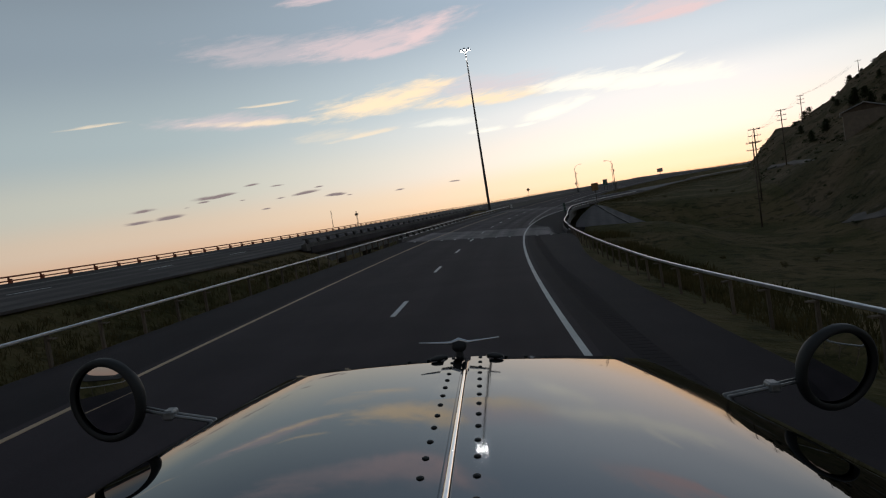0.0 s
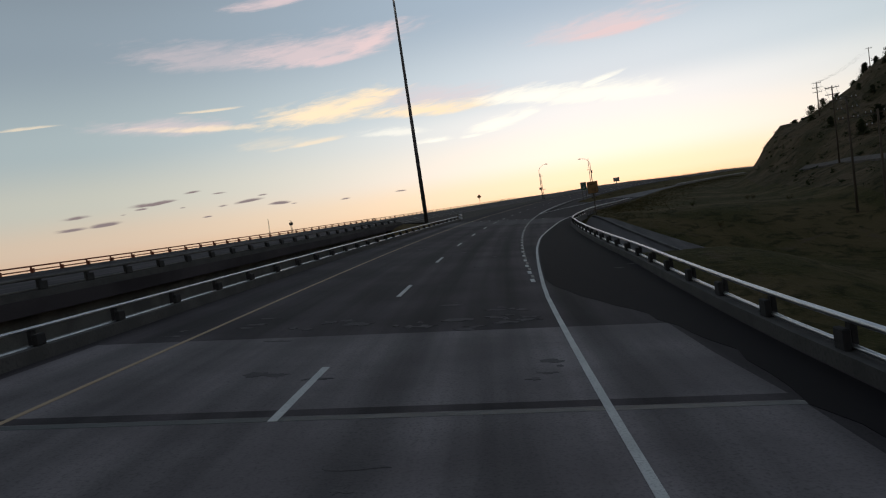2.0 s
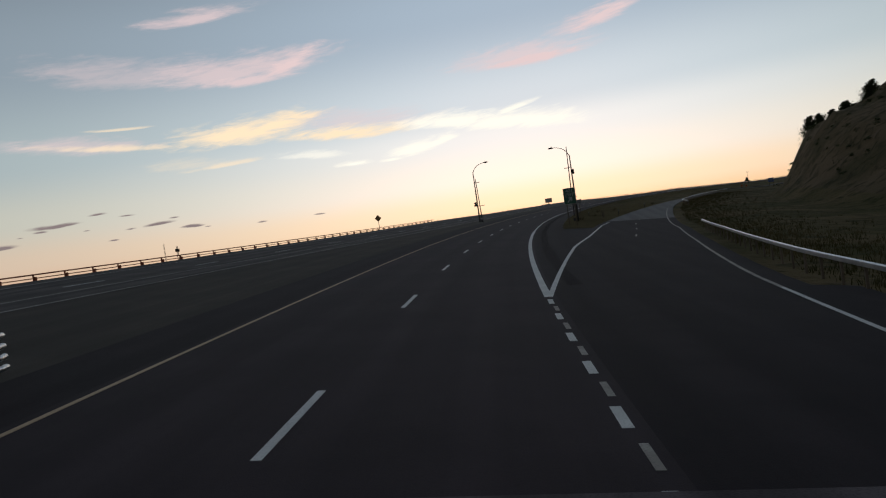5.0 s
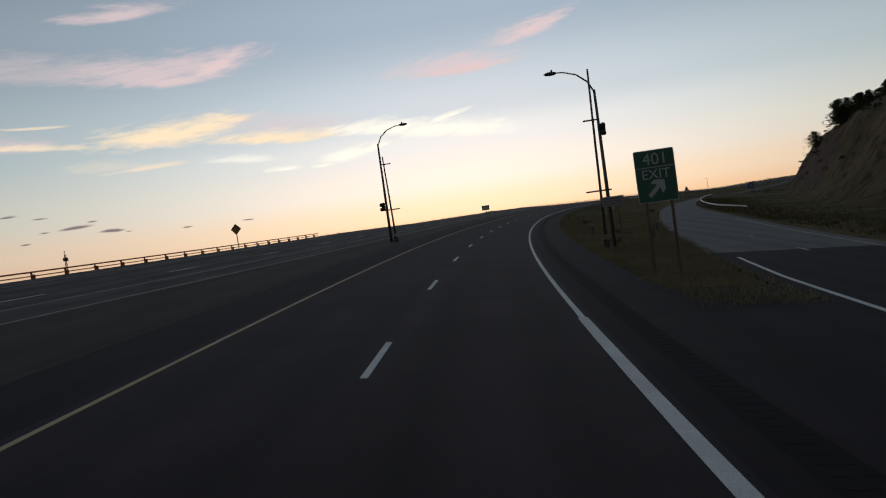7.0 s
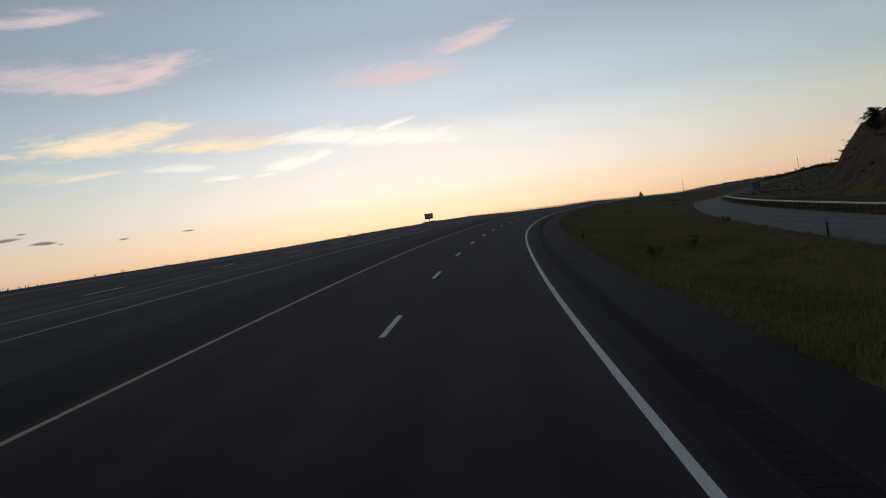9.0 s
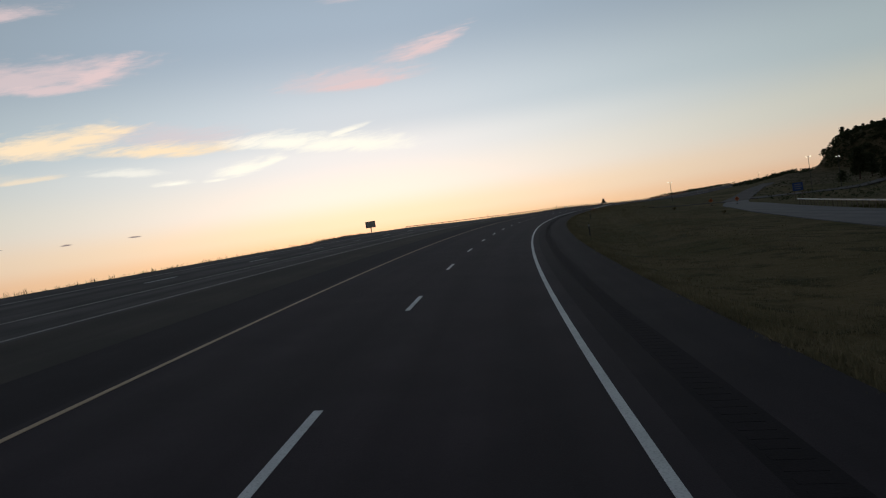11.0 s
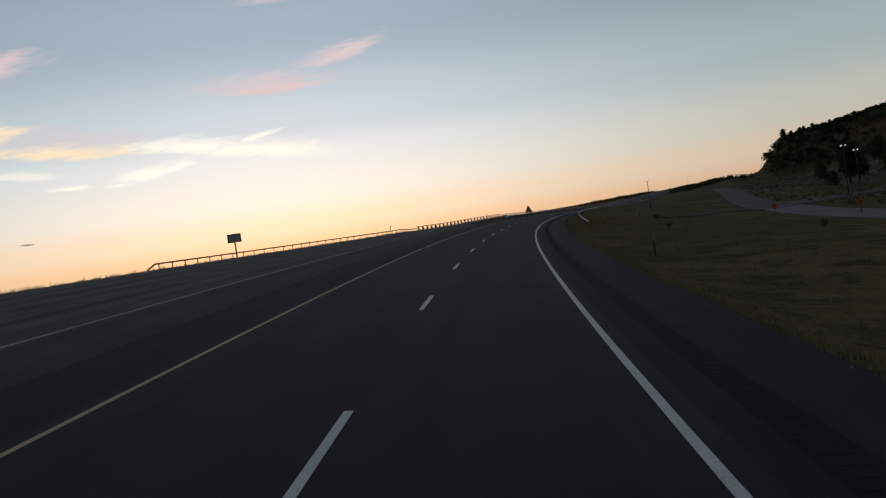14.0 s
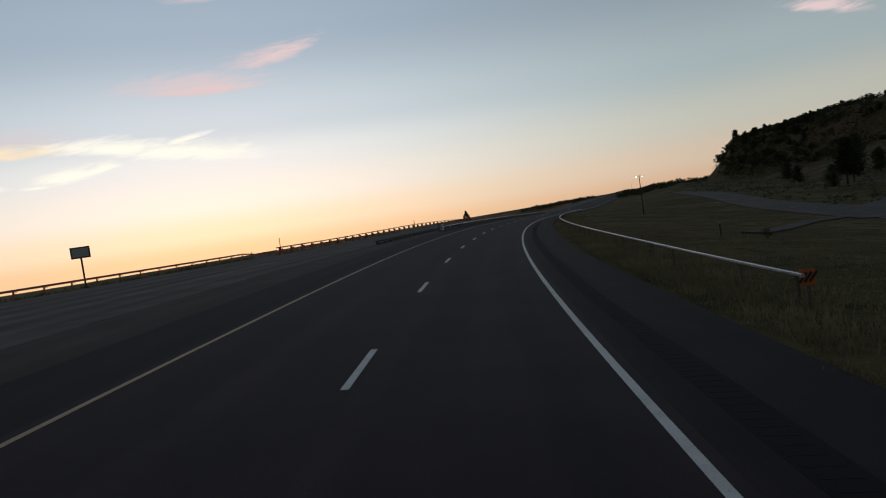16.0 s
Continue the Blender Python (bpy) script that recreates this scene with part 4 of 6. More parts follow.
def closure_gate(s, d, side, lamp_h, arm_h, z=0.0):
    """A street lamp post with a raised road-closure gate arm beside it. side: +1 when the lamp arm reaches to the right."""
    base = ground_z(s, d) - at(s, d).z
    root = thing("closure_gate", stand(s, d, base), "steel street lamp with a raised road-closure gate arm", "road gate", "closure gates")
    bm = bmesh.new()
    add_pipe(bm, [(0, 0, -0.1), (0, 0, lamp_h * 0.5), (0, 0, lamp_h)], [0.13, 0.105, 0.075], 10)
    part("lamp_post", bm, POLE_STEEL, root)
    bm = bmesh.new()
    add_pipe(bm, [(0, 0, lamp_h - 0.15), (side * 0.35, 0, lamp_h + 0.55), (side * 0.95, 0, lamp_h + 1.05), (side * 1.7, 0, lamp_h + 1.3), (side * 2.2, 0, lamp_h + 1.34)], [0.055, 0.05, 0.045, 0.04, 0.035], 8)
    part("lamp_arm", bm, POLE_STEEL, root)
    bm = bmesh.new()
    r = bmesh.ops.create_uvsphere(bm, u_segments=12, v_segments=8, radius=0.36, matrix=pose(side * 2.45, 0, lamp_h + 1.33) @ Matrix.Diagonal((1.1, 0.5, 0.33, 1)))
    for f in bm.faces:
        f.smooth = True
    add_rod(bm, (side * 2.35, 0, lamp_h + 1.4), (side * 2.35, 0, lamp_h + 1.56), 0.05, sides=8)
    part("lamp_head", bm, DARK_STEEL, root)
    gx = side * (0.50 if side > 0 else 0.48)
    bm = bmesh.new()
    add_pipe(bm, [(gx, -0.3, 0.9), (gx - side * 0.1, -0.3, arm_h * 0.6), (gx - side * 0.2, -0.3, arm_h)], [0.085, 0.07, 0.055], 8)
    part("gate_arm", bm, POLE_STEEL, root)
    for zz, ln in ((3.0, 1.4), (7.0, 0.8)) if side > 0 else ((3.55, 1.5), (arm_h * 0.72, 0.8)):
        bm = bmesh.new()
        add_box(bm, (ln, 0.07, 0.09), (gx + side * 0.05, -0.33, zz), bevel=0.01)
        part("gate_strut", bm, DARK_STEEL, root)
    for k in range(7):
        bm = bmesh.new()
        add_box(bm, (0.07, 0.02, 0.30), (gx - side * 0.018 * (k + 1), -0.41, 1.6 + k * (arm_h - 2.4) / 7))
        part("reflector_strip", bm, GATE_RED, root, "red reflective strip")
    bm = bmesh.new()
    sx, sz = (-0.28, 3.35) if side > 0 else (0.22, 7.2)
    add_box(bm, (0.28, 0.26, 0.72), (sx, 0.0, sz), bevel=0.04)
    box = part("signal_box", bm, BLACK, root)
    for k in (-1, 1):
        bm = bmesh.new()
        add_rod(bm, (sx, -0.13, sz + k * 0.22), (sx, -0.2, sz + k * 0.22), 0.15, sides=14)
        part("signal_lens", bm, DARK_STEEL, box)
        bm = bmesh.new()
        add_pipe(bm, [(sx, -0.1, sz + k * 0.2), (sx - 0.08, -0.2, sz + k * 0.2 - 0.02), (sx - 0.18, -0.32, sz + k * 0.2 - 0.03)], [0.15, 0.155, 0.14], 12)
        part("signal_visor", bm, BLACK, box)
    bm = bmesh.new()
    add_box(bm, (0.36, 0.36, 0.7), (gx, -0.2, 0.3), bevel=0.04)
    part("gate_base", bm, DARK_STEEL, root)
    return root


closure_gate(260.8, -7.78, 1, 8.9, 7.7)
gate_r = closure_gate(243.7, 9.15, -1, 9.6, 10.8)


def text_mesh(txt, size, mat, parent, m, name="lettering", extrude=0.004):
    cu = bpy.data.curves.new(name, "FONT")
    cu.body, cu.size, cu.align_x, cu.align_y, cu.extrude = txt, size, "CENTER", "CENTER", extrude
    tmp = bpy.data.objects.new(name, cu)
    scene.collection.objects.link(tmp)
    dg = bpy.context.evaluated_depsgraph_get()
    me = bpy.data.meshes.new_from_object(tmp.evaluated_get(dg))
    bpy.data.objects.remove(tmp)
    me.materials.clear()
    me.materials.append(mat)
    ob = new(name, me)
    ob.parent = parent
    ob.matrix_local = m
    return ob


def rounded_plate(bm, w, h, t, c=(0, 0, 0), r=0.06, turn=0.0):
    """An upright plate in the xz plane with rounded corners, thickness along y."""
    pts = []
    for cx, cz, a0 in ((w / 2 - r, h / 2 - r, 0), (-w / 2 + r, h / 2 - r, 90), (-w / 2 + r, -h / 2 + r, 180), (w / 2 - r, -h / 2 + r, 270)):
        for k in range(4):
            a = radians(a0 + 30 * k)
            pts.append((cx + r * math.cos(a), cz + r * math.sin(a)))
    ct, st = math.cos(radians(turn)), math.sin(radians(turn))
    pts = [(x * ct - z * st, x * st + z * ct) for x, z in pts]
    front = [bm.verts.new((c[0] + x, c[1] - t / 2, c[2] + z)) for x, z in pts]
    back = [bm.verts.new((c[0] + x, c[1] + t / 2, c[2] + z)) for x, z in pts]
    bm.faces.new(front), bm.faces.new(back[::-1])
    n = len(pts)
    for k in range(n):
        bm.faces.new((front[k], back[k], back[(k + 1) % n], front[(k + 1) % n]))
    bmesh.ops.recalc_face_normals(bm, faces=bm.faces)
    return bm


def exit_sign(s, d):
    g = ground_z(s, d) - at(s, d).z
    root = thing("exit_sign", stand(s, d, 0, turn=-3), "green exit 401 sign with white arrow on two posts", "road sign")
    cz, w, h = 3.60, 1.42, 1.9
    bm = rounded_plate(bmesh.new(), w, h, 0.02, (0, 0, cz), 0.07)
    part("border", bm, SIGN_WHITE, root)
    bm = rounded_plate(bmesh.new(), w - 0.05, h - 0.05, 0.02, (0, -0.006, cz), 0.06)
    face = part("panel", bm, GREEN, root)
    text_mesh("401", 0.60, SIGN_WHITE, face, pose(0.03, -0.022, cz + 0.60, 90), "number")
    text_mesh("EXIT", 0.50, SIGN_WHITE, face, pose(0.0, -0.022, cz + 0.05, 90), "word")
    bm = bmesh.new()
    add_box(bm, (w - 0.1, 0.008, 0.03), (0, -0.02, cz + 0.32))
    part("divider", bm, SIGN_WHITE, face)
    bm = bmesh.new()
    a, wd = Vector((-0.30, 0, cz - 0.72)), Vector((0.62, 0, 0.62)).normalized()
    nrm = Vector((-wd.z, 0, wd.x))
    L_, hw = 0.50, 0.075
    outline = [a - nrm * hw, a + nrm * hw, a + wd * L_ + nrm * hw, a + wd * (L_ - 0.12) + nrm * 0.27, a + wd * (L_ + 0.06) + nrm * 0.27, a + wd * (L_ + 0.30), a + wd * (L_ + 0.06) - nrm * 0.27, a + wd * (L_ - 0.12) - nrm * 0.27, a + wd * L_ - nrm * hw]
    v = [bm.verts.new((p.x, -0.022, p.z)) for p in outline]
    f = bm.faces.new(v)
    r = bmesh.ops.extrude_face_region(bm, geom=[f])
    bmesh.ops.translate(bm, vec=(0, 0.006, 0), verts=[e for e in r["geom"] if isinstance(e, bmesh.types.BMVert)])
    bmesh.ops.recalc_face_normals(bm, faces=bm.faces)
    part("arrow", bm, SIGN_WHITE, face)
    for x in (-0.45, 0.45):
        bm = bmesh.new()
        add_box(bm, (0.1, 0.1, 4.5 - g + 0.3), (x, 0.07, (4.5 + g - 0.3) / 2), bevel=0.01)
        part("post", bm, WOOD, root)
    return root


exit_sign(227.1, 8.5)


def advisory_sign(s, d):
    g = ground_z(s, d) - at(s, d).z
    root = thing("advisory_speed_sign", stand(s, d, 0), "yellow exit advisory speed sign reading 40 on a wooden post", "road sign")
    cz = 3.7
    part("border", rounded_plate(bmesh.new(), 1.45, 1.65, 0.016, (0, 0, cz), 0.08), BLACK, root)
    face = part("panel", rounded_plate(bmesh.new(), 1.38, 1.58, 0.016, (0, -0.005, cz), 0.07), SIGN_YELLOW, root)
    text_mesh("40", 0.68, SIGN_BROWN, face, pose(0.1, -0.018, cz - 0.34, 90), "number")
    bm = bmesh.new()
    add_box(bm, (0.62, 0.006, 0.13), (0.02, -0.016, cz + 0.46))
    part("legend_bar", bm, SIGN_BROWN, face, "faint unreadable word")
    for x in (0.0,):
        bm = bmesh.new()
        add_box(bm, (0.14, 0.14, 4.4 - g + 0.3), (x, 0.09, (4.4 + g - 0.3) / 2), bevel=0.012)
        part("post", bm, WOOD, root)


advisory_sign(155.5, 12.6)


def diamond_sign(s, d, z_top):
    g = ground_z(s, d)
    p = at(s, d)
    m = Matrix.Translation((p.x, p.y, g)) @ pose(0, 0, 0, 0, 0, -math.degrees(heading(s)))
    root = thing("diamond_sign", m, "dark diamond warning sign backlit by the sky on a steel post", "road sign")
    h = z_top - g
    part("panel", rounded_plate(bmesh.new(), 1.15, 1.15, 0.02, (0, 0, h - 0.82), 0.06, 45), SIGN_YELLOW, root)
    bm = bmesh.new()
    add_box(bm, (0.09, 0.09, h + 0.2), (0, 0.06, h / 2 - 0.3))
    part("post", bm, DARK_STEEL, root)


diamond_sign(293.8, -38.6, 9.42)


def billboard():
    x, y = 180.4, 642.1
    g = -6.0
    m = Matrix.Translation((x, y, 0)) @ pose(0, 0, 0, 0, 0, -12)
    root = thing("billboard", m, "roadside billboard panel on a single post, dark against the sunset", "billboard")
    bm = bmesh.new()
    add_box(bm, (5.1, 0.35, 3.3), (0, 0, 14.5), bevel=0.05)
    part("frame", bm, DARK_STEEL, root)
    bm = bmesh.new()
    add_box(bm, (4.3, 0.06, 2.5), (0, -0.18, 14.5))
    part("panel", bm, SIGN_WHITE, root, "pale printed panel")
    bm = bmesh.new()
    add_rod(bm, (0, 0.1, -30), (0, 0.1, 13.2), 0.26, sides=10)
    part("post", bm, DARK_STEEL, root)


billboard()


REFLECTOR = material("dim_reflector", [(0.26, 0.26, 0.25), (0.32, 0.32, 0.31), (0.2, 0.2, 0.2)], 3.0, 0.5, bump=0.05, fine=30)


def delineator(s, d, lift=0.0):
    g = ground_z(s, d) - at(s, d).z
    root = thing("delineator_post", stand(s, d, g), "brown post with a pale reflector beside the road", "delineator", "delineator posts")
    bm = bmesh.new()
    add_box(bm, (0.11, 0.09, 1.3 + lift), (0, 0, 0.5 + lift / 2), bevel=0.01)
    part("post", bm, DARK_STEEL, root)
    bm = bmesh.new()
    add_box(bm, (0.13, 0.02, 0.2), (0, -0.06, 1.02 + lift), bevel=0.005)
    part("reflector", bm, REFLECTOR, root)


for s, d in ((270.2, 10.3), (312, 8.4), (378.6, 9.0), (440.9, 10.5), (299, 20.6), (264, 15.4), (509.6, 18.4)):
    delineator(s, d)
delineator(590.0, far_edge(590.0) - 0.8, 0.7)


def slim_pole(s, d, top):
    g = ground_z(s, d) - at(s, d).z
    root = thing("slim_pole", stand(s, d, g), "slim dark pole with a small cap below the far embankment", "pole")
    part("shaft", add_rod(bmesh.new(), (0, 0, -0.3), (0, 0, top - g), 0.09, 0.07, 8), DARK_STEEL, root)
    part("cap", add_box(bmesh.new(), (0.34, 0.3, 0.16), (0.08, 0, top - g), bevel=0.02), DARK_STEEL, root)


slim_pole(593.8, -52.7, -0.9)


def end_marker(s, d):
    g = ground_z(s, d) - at(s, d).z
    mid = 0.64 - g
    root = thing("object_marker", stand(s, d, g), "orange and black striped marker on the guardrail end", "marker")
    part("panel", rounded_plate(bmesh.new(), 0.36, 0.40, 0.02, (0, 0, mid), 0.03), SIGN_ORANGE, root)
    for k in (-1, 0, 1):
        bm = bmesh.new()
        add_box(bm, (0.065, 0.008, 0.30), (k * 0.12, -0.014, mid), (0, 40, 0))
        part("stripe", bm, BLACK, root)
    bm = bmesh.new()
    add_box(bm, (0.08, 0.08, mid + 0.35), (0, 0.06, mid / 2 - 0.05))
    part("post", bm, WOOD, root)


end_marker(475.2, 9.95)


def work_sign(s, d):
    g = ground_z(s, d) - at(s, d).z
    root = thing("work_sign", stand(s, d, g, 12), "orange diamond road-work sign on a slim stand", "road sign", "work signs")
    part("panel", rounded_plate(bmesh.new(), 0.76, 0.76, 0.012, (0, 0, 1.45), 0.05, 45), SIGN_ORANGE, root)
    for k in range(2):
        bm = bmesh.new()
        add_box(bm, (0.42, 0.006, 0.08), (0, -0.012, 1.38 + 0.15 * k))
        part("legend_bar", bm, BLACK, root)
    bm = bmesh.new()
    add_rod(bm, (0, 0.04, -0.05), (0, 0.04, 1.5), 0.03)
    for k in (-1, 1):
        add_rod(bm, (0, 0.04, 0.5), (k * 0.5, 0.3, -0.05), 0.02)
    part("stand", bm, DARK_STEEL, root)


work_sign(508, 37)
work_sign(489, 41.5)


PANEL_GREY = material("dim_panel_grey", [(0.20, 0.20, 0.20), (0.25, 0.25, 0.25), (0.16, 0.16, 0.16)], 2.0, 0.5, bump=0.05, fine=30)


def gore_panel(s, d):
    """White notice panel on two posts by the gate."""
    g = ground_z(s, d) - at(s, d).z
    root = thing("notice_panel", stand(s, d, g), "pale notice panel on wooden posts in the gore", "road sign")
    part("panel", rounded_plate(bmesh.new(), 1.3, 0.58, 0.02, (0.1, 0, 2.85), 0.03), PANEL_GREY, root)
    for k in range(3):
        bm = bmesh.new()
        add_box(bm, (1.0, 0.006, 0.05), (0.1, -0.014, 2.70 + 0.15 * k))
        part("legend_bar", bm, POLE_STEEL, root)
    for x in (-0.2, 0.4):
        bm = bmesh.new()
        add_box(bm, (0.07, 0.07, 3.2), (x, 0.05, 1.4), bevel=0.01)
        part("post", bm, WOOD, root)


gore_panel(243.1, 9.2)


def marker_stump(s, d):
    g = ground_z(s, d) - at(s, d).z
    root = thing("marker_stump", stand(s, d, g, 10), "pair of short leaning weathered wooden posts in the gore grass", "post")
    for x, h, tip in ((0.0, 1.25, -6), (0.17, 1.12, 3)):
        bm = bmesh.new()
        add_box(bm, (0.13, 0.13, h + 0.3), (x, 0.05 * x, h / 2 - 0.15), (0, tip, 0), 0.015)
        part("post", bm, WOOD, root)


marker_stump(250.8, 12.7)


# darker copy of the sign green: the plate's shade is put into its colour
DIM_GREEN = material("shaded_sign_green", [(0.012, 0.050, 0.034), (0.016, 0.060, 0.040), (0.010, 0.040, 0.028)], 2.0, 0.55, bump=0.05, fine=30)


def mile_marker(s, d):
    """Narrow green plate with its figures stacked, on a post bolted to the railing's curb."""
    g = 0.2
    root = thing("mile_marker", stand(s, d, 0, -6), "narrow green mile marker with stacked white figures 401", "road sign")
    top = 2.15
    face = part("panel", rounded_plate(bmesh.new(), 0.18, 0.80, 0.012, (0, 0, top), 0.03), DIM_GREEN, root)
    for k, ch in enumerate("401"):
        text_mesh(ch, 0.20, FIGURE_GREY, face, pose(0, -0.010, top + 0.25 - 0.25 * k, 90), "figure")
    bm = bmesh.new()
    add_box(bm, (0.06, 0.04, top + 0.4 - g), (0, 0.04, (top + 0.4 + g) / 2 - 0.1))
    part("post", bm, DARK_STEEL, root)


# white figures greyed to carry the same shade in their colour
FIGURE_GREY = material("shaded_figures", [(0.20, 0.20, 0.20), (0.27, 0.27, 0.27), (0.14, 0.14, 0.14)], 3.0, 0.7)
mile_marker(63.0, 8.14)


def blue_sign(s, d):
    g = ground_z(s, d) - at(s, d).z
    root = thing("blue_service_sign", stand(s, d, g), "blue service sign beside the ramp terminal", "road sign")
    part("panel", rounded_plate(bmesh.new(), 2.0, 1.7, 0.03, (0, 0, 3.0), 0.1), SIGN_BLUE, root)
    for k, (w, z) in enumerate(((1.3, 3.45), (1.6, 3.0), (1.1, 2.55))):
        bm = bmesh.new()
        add_box(bm, (w, 0.01, 0.16), (0, -0.02, z))
        part("legend_bar", bm, PANEL_GREY, root)
    for x in (-0.7, 0.7):
        bm = bmesh.new()
        add_box(bm, (0.14, 0.14, 4.0), (x, 0.1, 1.9))
        part("post", bm, WOOD, root)


blue_sign(478.4, 52.5)


def street_lamp(x, y, g, height):
    root = thing("street_lamp", Matrix.Translation((x, y, g)) @ pose(0, 0, 0, 0, 0, -48), "street lamp with small lit heads on a slim pole", "street lamp", "street lamps")
    bm = bmesh.new()
    add_pipe(bm, [(0, 0, -0.3), (0, 0, height * 0.5), (0, 0, height)], [0.11, 0.09, 0.06], 8)
    add_rod(bm, (-0.5, 0, height), (0.5, 0, height), 0.035, sides=6)
    part("pole", bm, DARK_STEEL, root)
    for k in (-1, 1):
        bm = bmesh.new()
        add_box(bm, (0.42, 0.2, 0.12), (k * 0.55, 0, height), bevel=0.035)
        h_ = part("lamp_head", bm, DARK_STEEL, root)
        bm = bmesh.new()
        add_box(bm, (0.28, 0.14, 0.08), (k * 0.55, 0, height - 0.09), bevel=0.02)
        part("lens", bm, STREET_GLOW, h_, "warm glowing lens")


def land(x, y):
    """World height of the ground under a plan point."""
    i = int(np.argmin((LINE[:, 0] - x) ** 2 + (LINE[:, 1] - y) ** 2))
    s = float(TABLE[i])
    h, c = heading(s), centre(s)
    return ground_z(s, (x - c.x) * math.cos(h) - (y - c.y) * math.sin(h))


street_lamp(256.5, 504.5, land(256.5, 504.5), 11.4 - land(256.5, 504.5))
for x, y, z in ((288.6, 470.8, 12.9), (329.0, 489.5, 12.1), (707.8, 864.4, 17.0), (790.6, 915.6, 17.5)):
    street_lamp(x, y, land(x, y), max(z - land(x, y), 5.0))


def utility_pole(x, y, height, turn, arms):
    g = land(x, y)
    root = thing("utility_pole", Matrix.Translation((x, y, g)) @ pose(0, 0, 0, 0, 1.0, turn), "wooden utility pole with cross-arms on the hillside", "utility pole", "utility poles")
    bm = bmesh.new()
    add_pipe(bm, [(0, 0, -0.5), (0, 0, height * 0.5), (0, 0, height)], [0.17, 0.14, 0.11], 8)
    part("pole", bm, WOOD, root)
    for k in range(arms):
        bm = bmesh.new()
        add_box(bm, (2.4, 0.1, 0.13), (0, 0.14, height - 0.35 - 1.3 * k))
        arm = part("cross_arm", bm, WOOD, root)
        for q in (-1.1, -0.6, 0.6, 1.1):
            bm = bmesh.new()
            add_rod(bm, (q, 0.14, height - 0.3 - 1.3 * k), (q, 0.14, height - 0.08 - 1.3 * k), 0.05, sides=6)
            part("insulator", bm, GALV, arm)
    return Vector((x, y, g + height - 0.2))


tops = [utility_pole(x, y, z - land(x, y), turn, arms) for x, y, z, turn, arms in ((55.7, 129.2, 7.4, -35, 2), (62.7, 144.7, 10.7, -35, 3), (87.6, 186.3, 16.9, -35, 3), (124.6, 250.8, 25.8, -35, 3), (168.2, 289.5, 39.7, -50, 1))]
for k in (-0.9, 0.0, 0.9):
    bm = bmesh.new()
    pts = []
    for a, b in zip(tops, tops[1:]):
        for j in range(8):
            q = j / 8
            p = a.lerp(b, q)
            pts.append((p.x + k * 0.8, p.y - k * 0.5, p.z - 4 * 1.3 * q * (1 - q)))
    add_pipe(bm, pts, 0.018, 4)
    tagged(part("power_cable", bm, BLACK), "thin dark power cable slung between utility poles", "cable", "power cables")


def house():
    x, y = 101.5, 173.0
    g = land(x, y)
    root = thing("house", Matrix.Translation((x, y, g)) @ pose(0, 0, 0, 0, 0, 62), "low tan building with a pale metal roof on the hillside", "house")
    W, D, H = 16.0, 9.0, 3.4
    bm = bmesh.new()
    add_box(bm, (W, D, H + 4), (0, 0, H / 2 - 2))
    part("wall", bm, material("tan_siding", [(0.20, 0.16, 0.12), (0.25, 0.20, 0.15), (0.15, 0.12, 0.09)], 1.0, 0.8, bump=0.3, fine=10), root)
    bm = bmesh.new()
    for sgn in (-1, 1):
        add_box(bm, (W + 1.2, D / 2 + 1.1, 0.16), (0, sgn * D / 4 + sgn * 0.2, H + 0.95), (-sgn * 20, 0, 0))
    part("roof", bm, material("pale_metal_roof", [(0.42, 0.43, 0.45), (0.50, 0.51, 0.53), (0.33, 0.34, 0.36)], 1.5, 0.5, 0.5, bump=0.2, fine=20), root)
    for sgn in (-1, 1):
        bm = bmesh.new()
        v = [[bm.verts.new((sgn * (W / 2 - e), a, b)) for a, b in ((-D / 2, H), (D / 2, H), (0, H + 1.6))] for e in (0.0, 0.15)]
        bm.faces.new(v[0]), bm.faces.new(v[1][::-1])
        for k in range(3):
            bm.faces.new((v[0][k], v[1][k], v[1][(k + 1) % 3], v[0][(k + 1) % 3]))
        bmesh.ops.recalc_face_normals(bm, faces=bm.faces)
        part("gable", bm, WOOD, root)
    for k in range(4):
        w = part("window", add_box(bmesh.new(), (1.3, 0.08, 1.1), (-5.5 + 3.6 * k, -D / 2 - 0.02, 1.7)), BLACK, root)
        part("window_frame", add_box(bmesh.new(), (1.46, 0.05, 0.08), (-5.5 + 3.6 * k, -D / 2 - 0.05, 2.3)), SIGN_WHITE, w)


house()


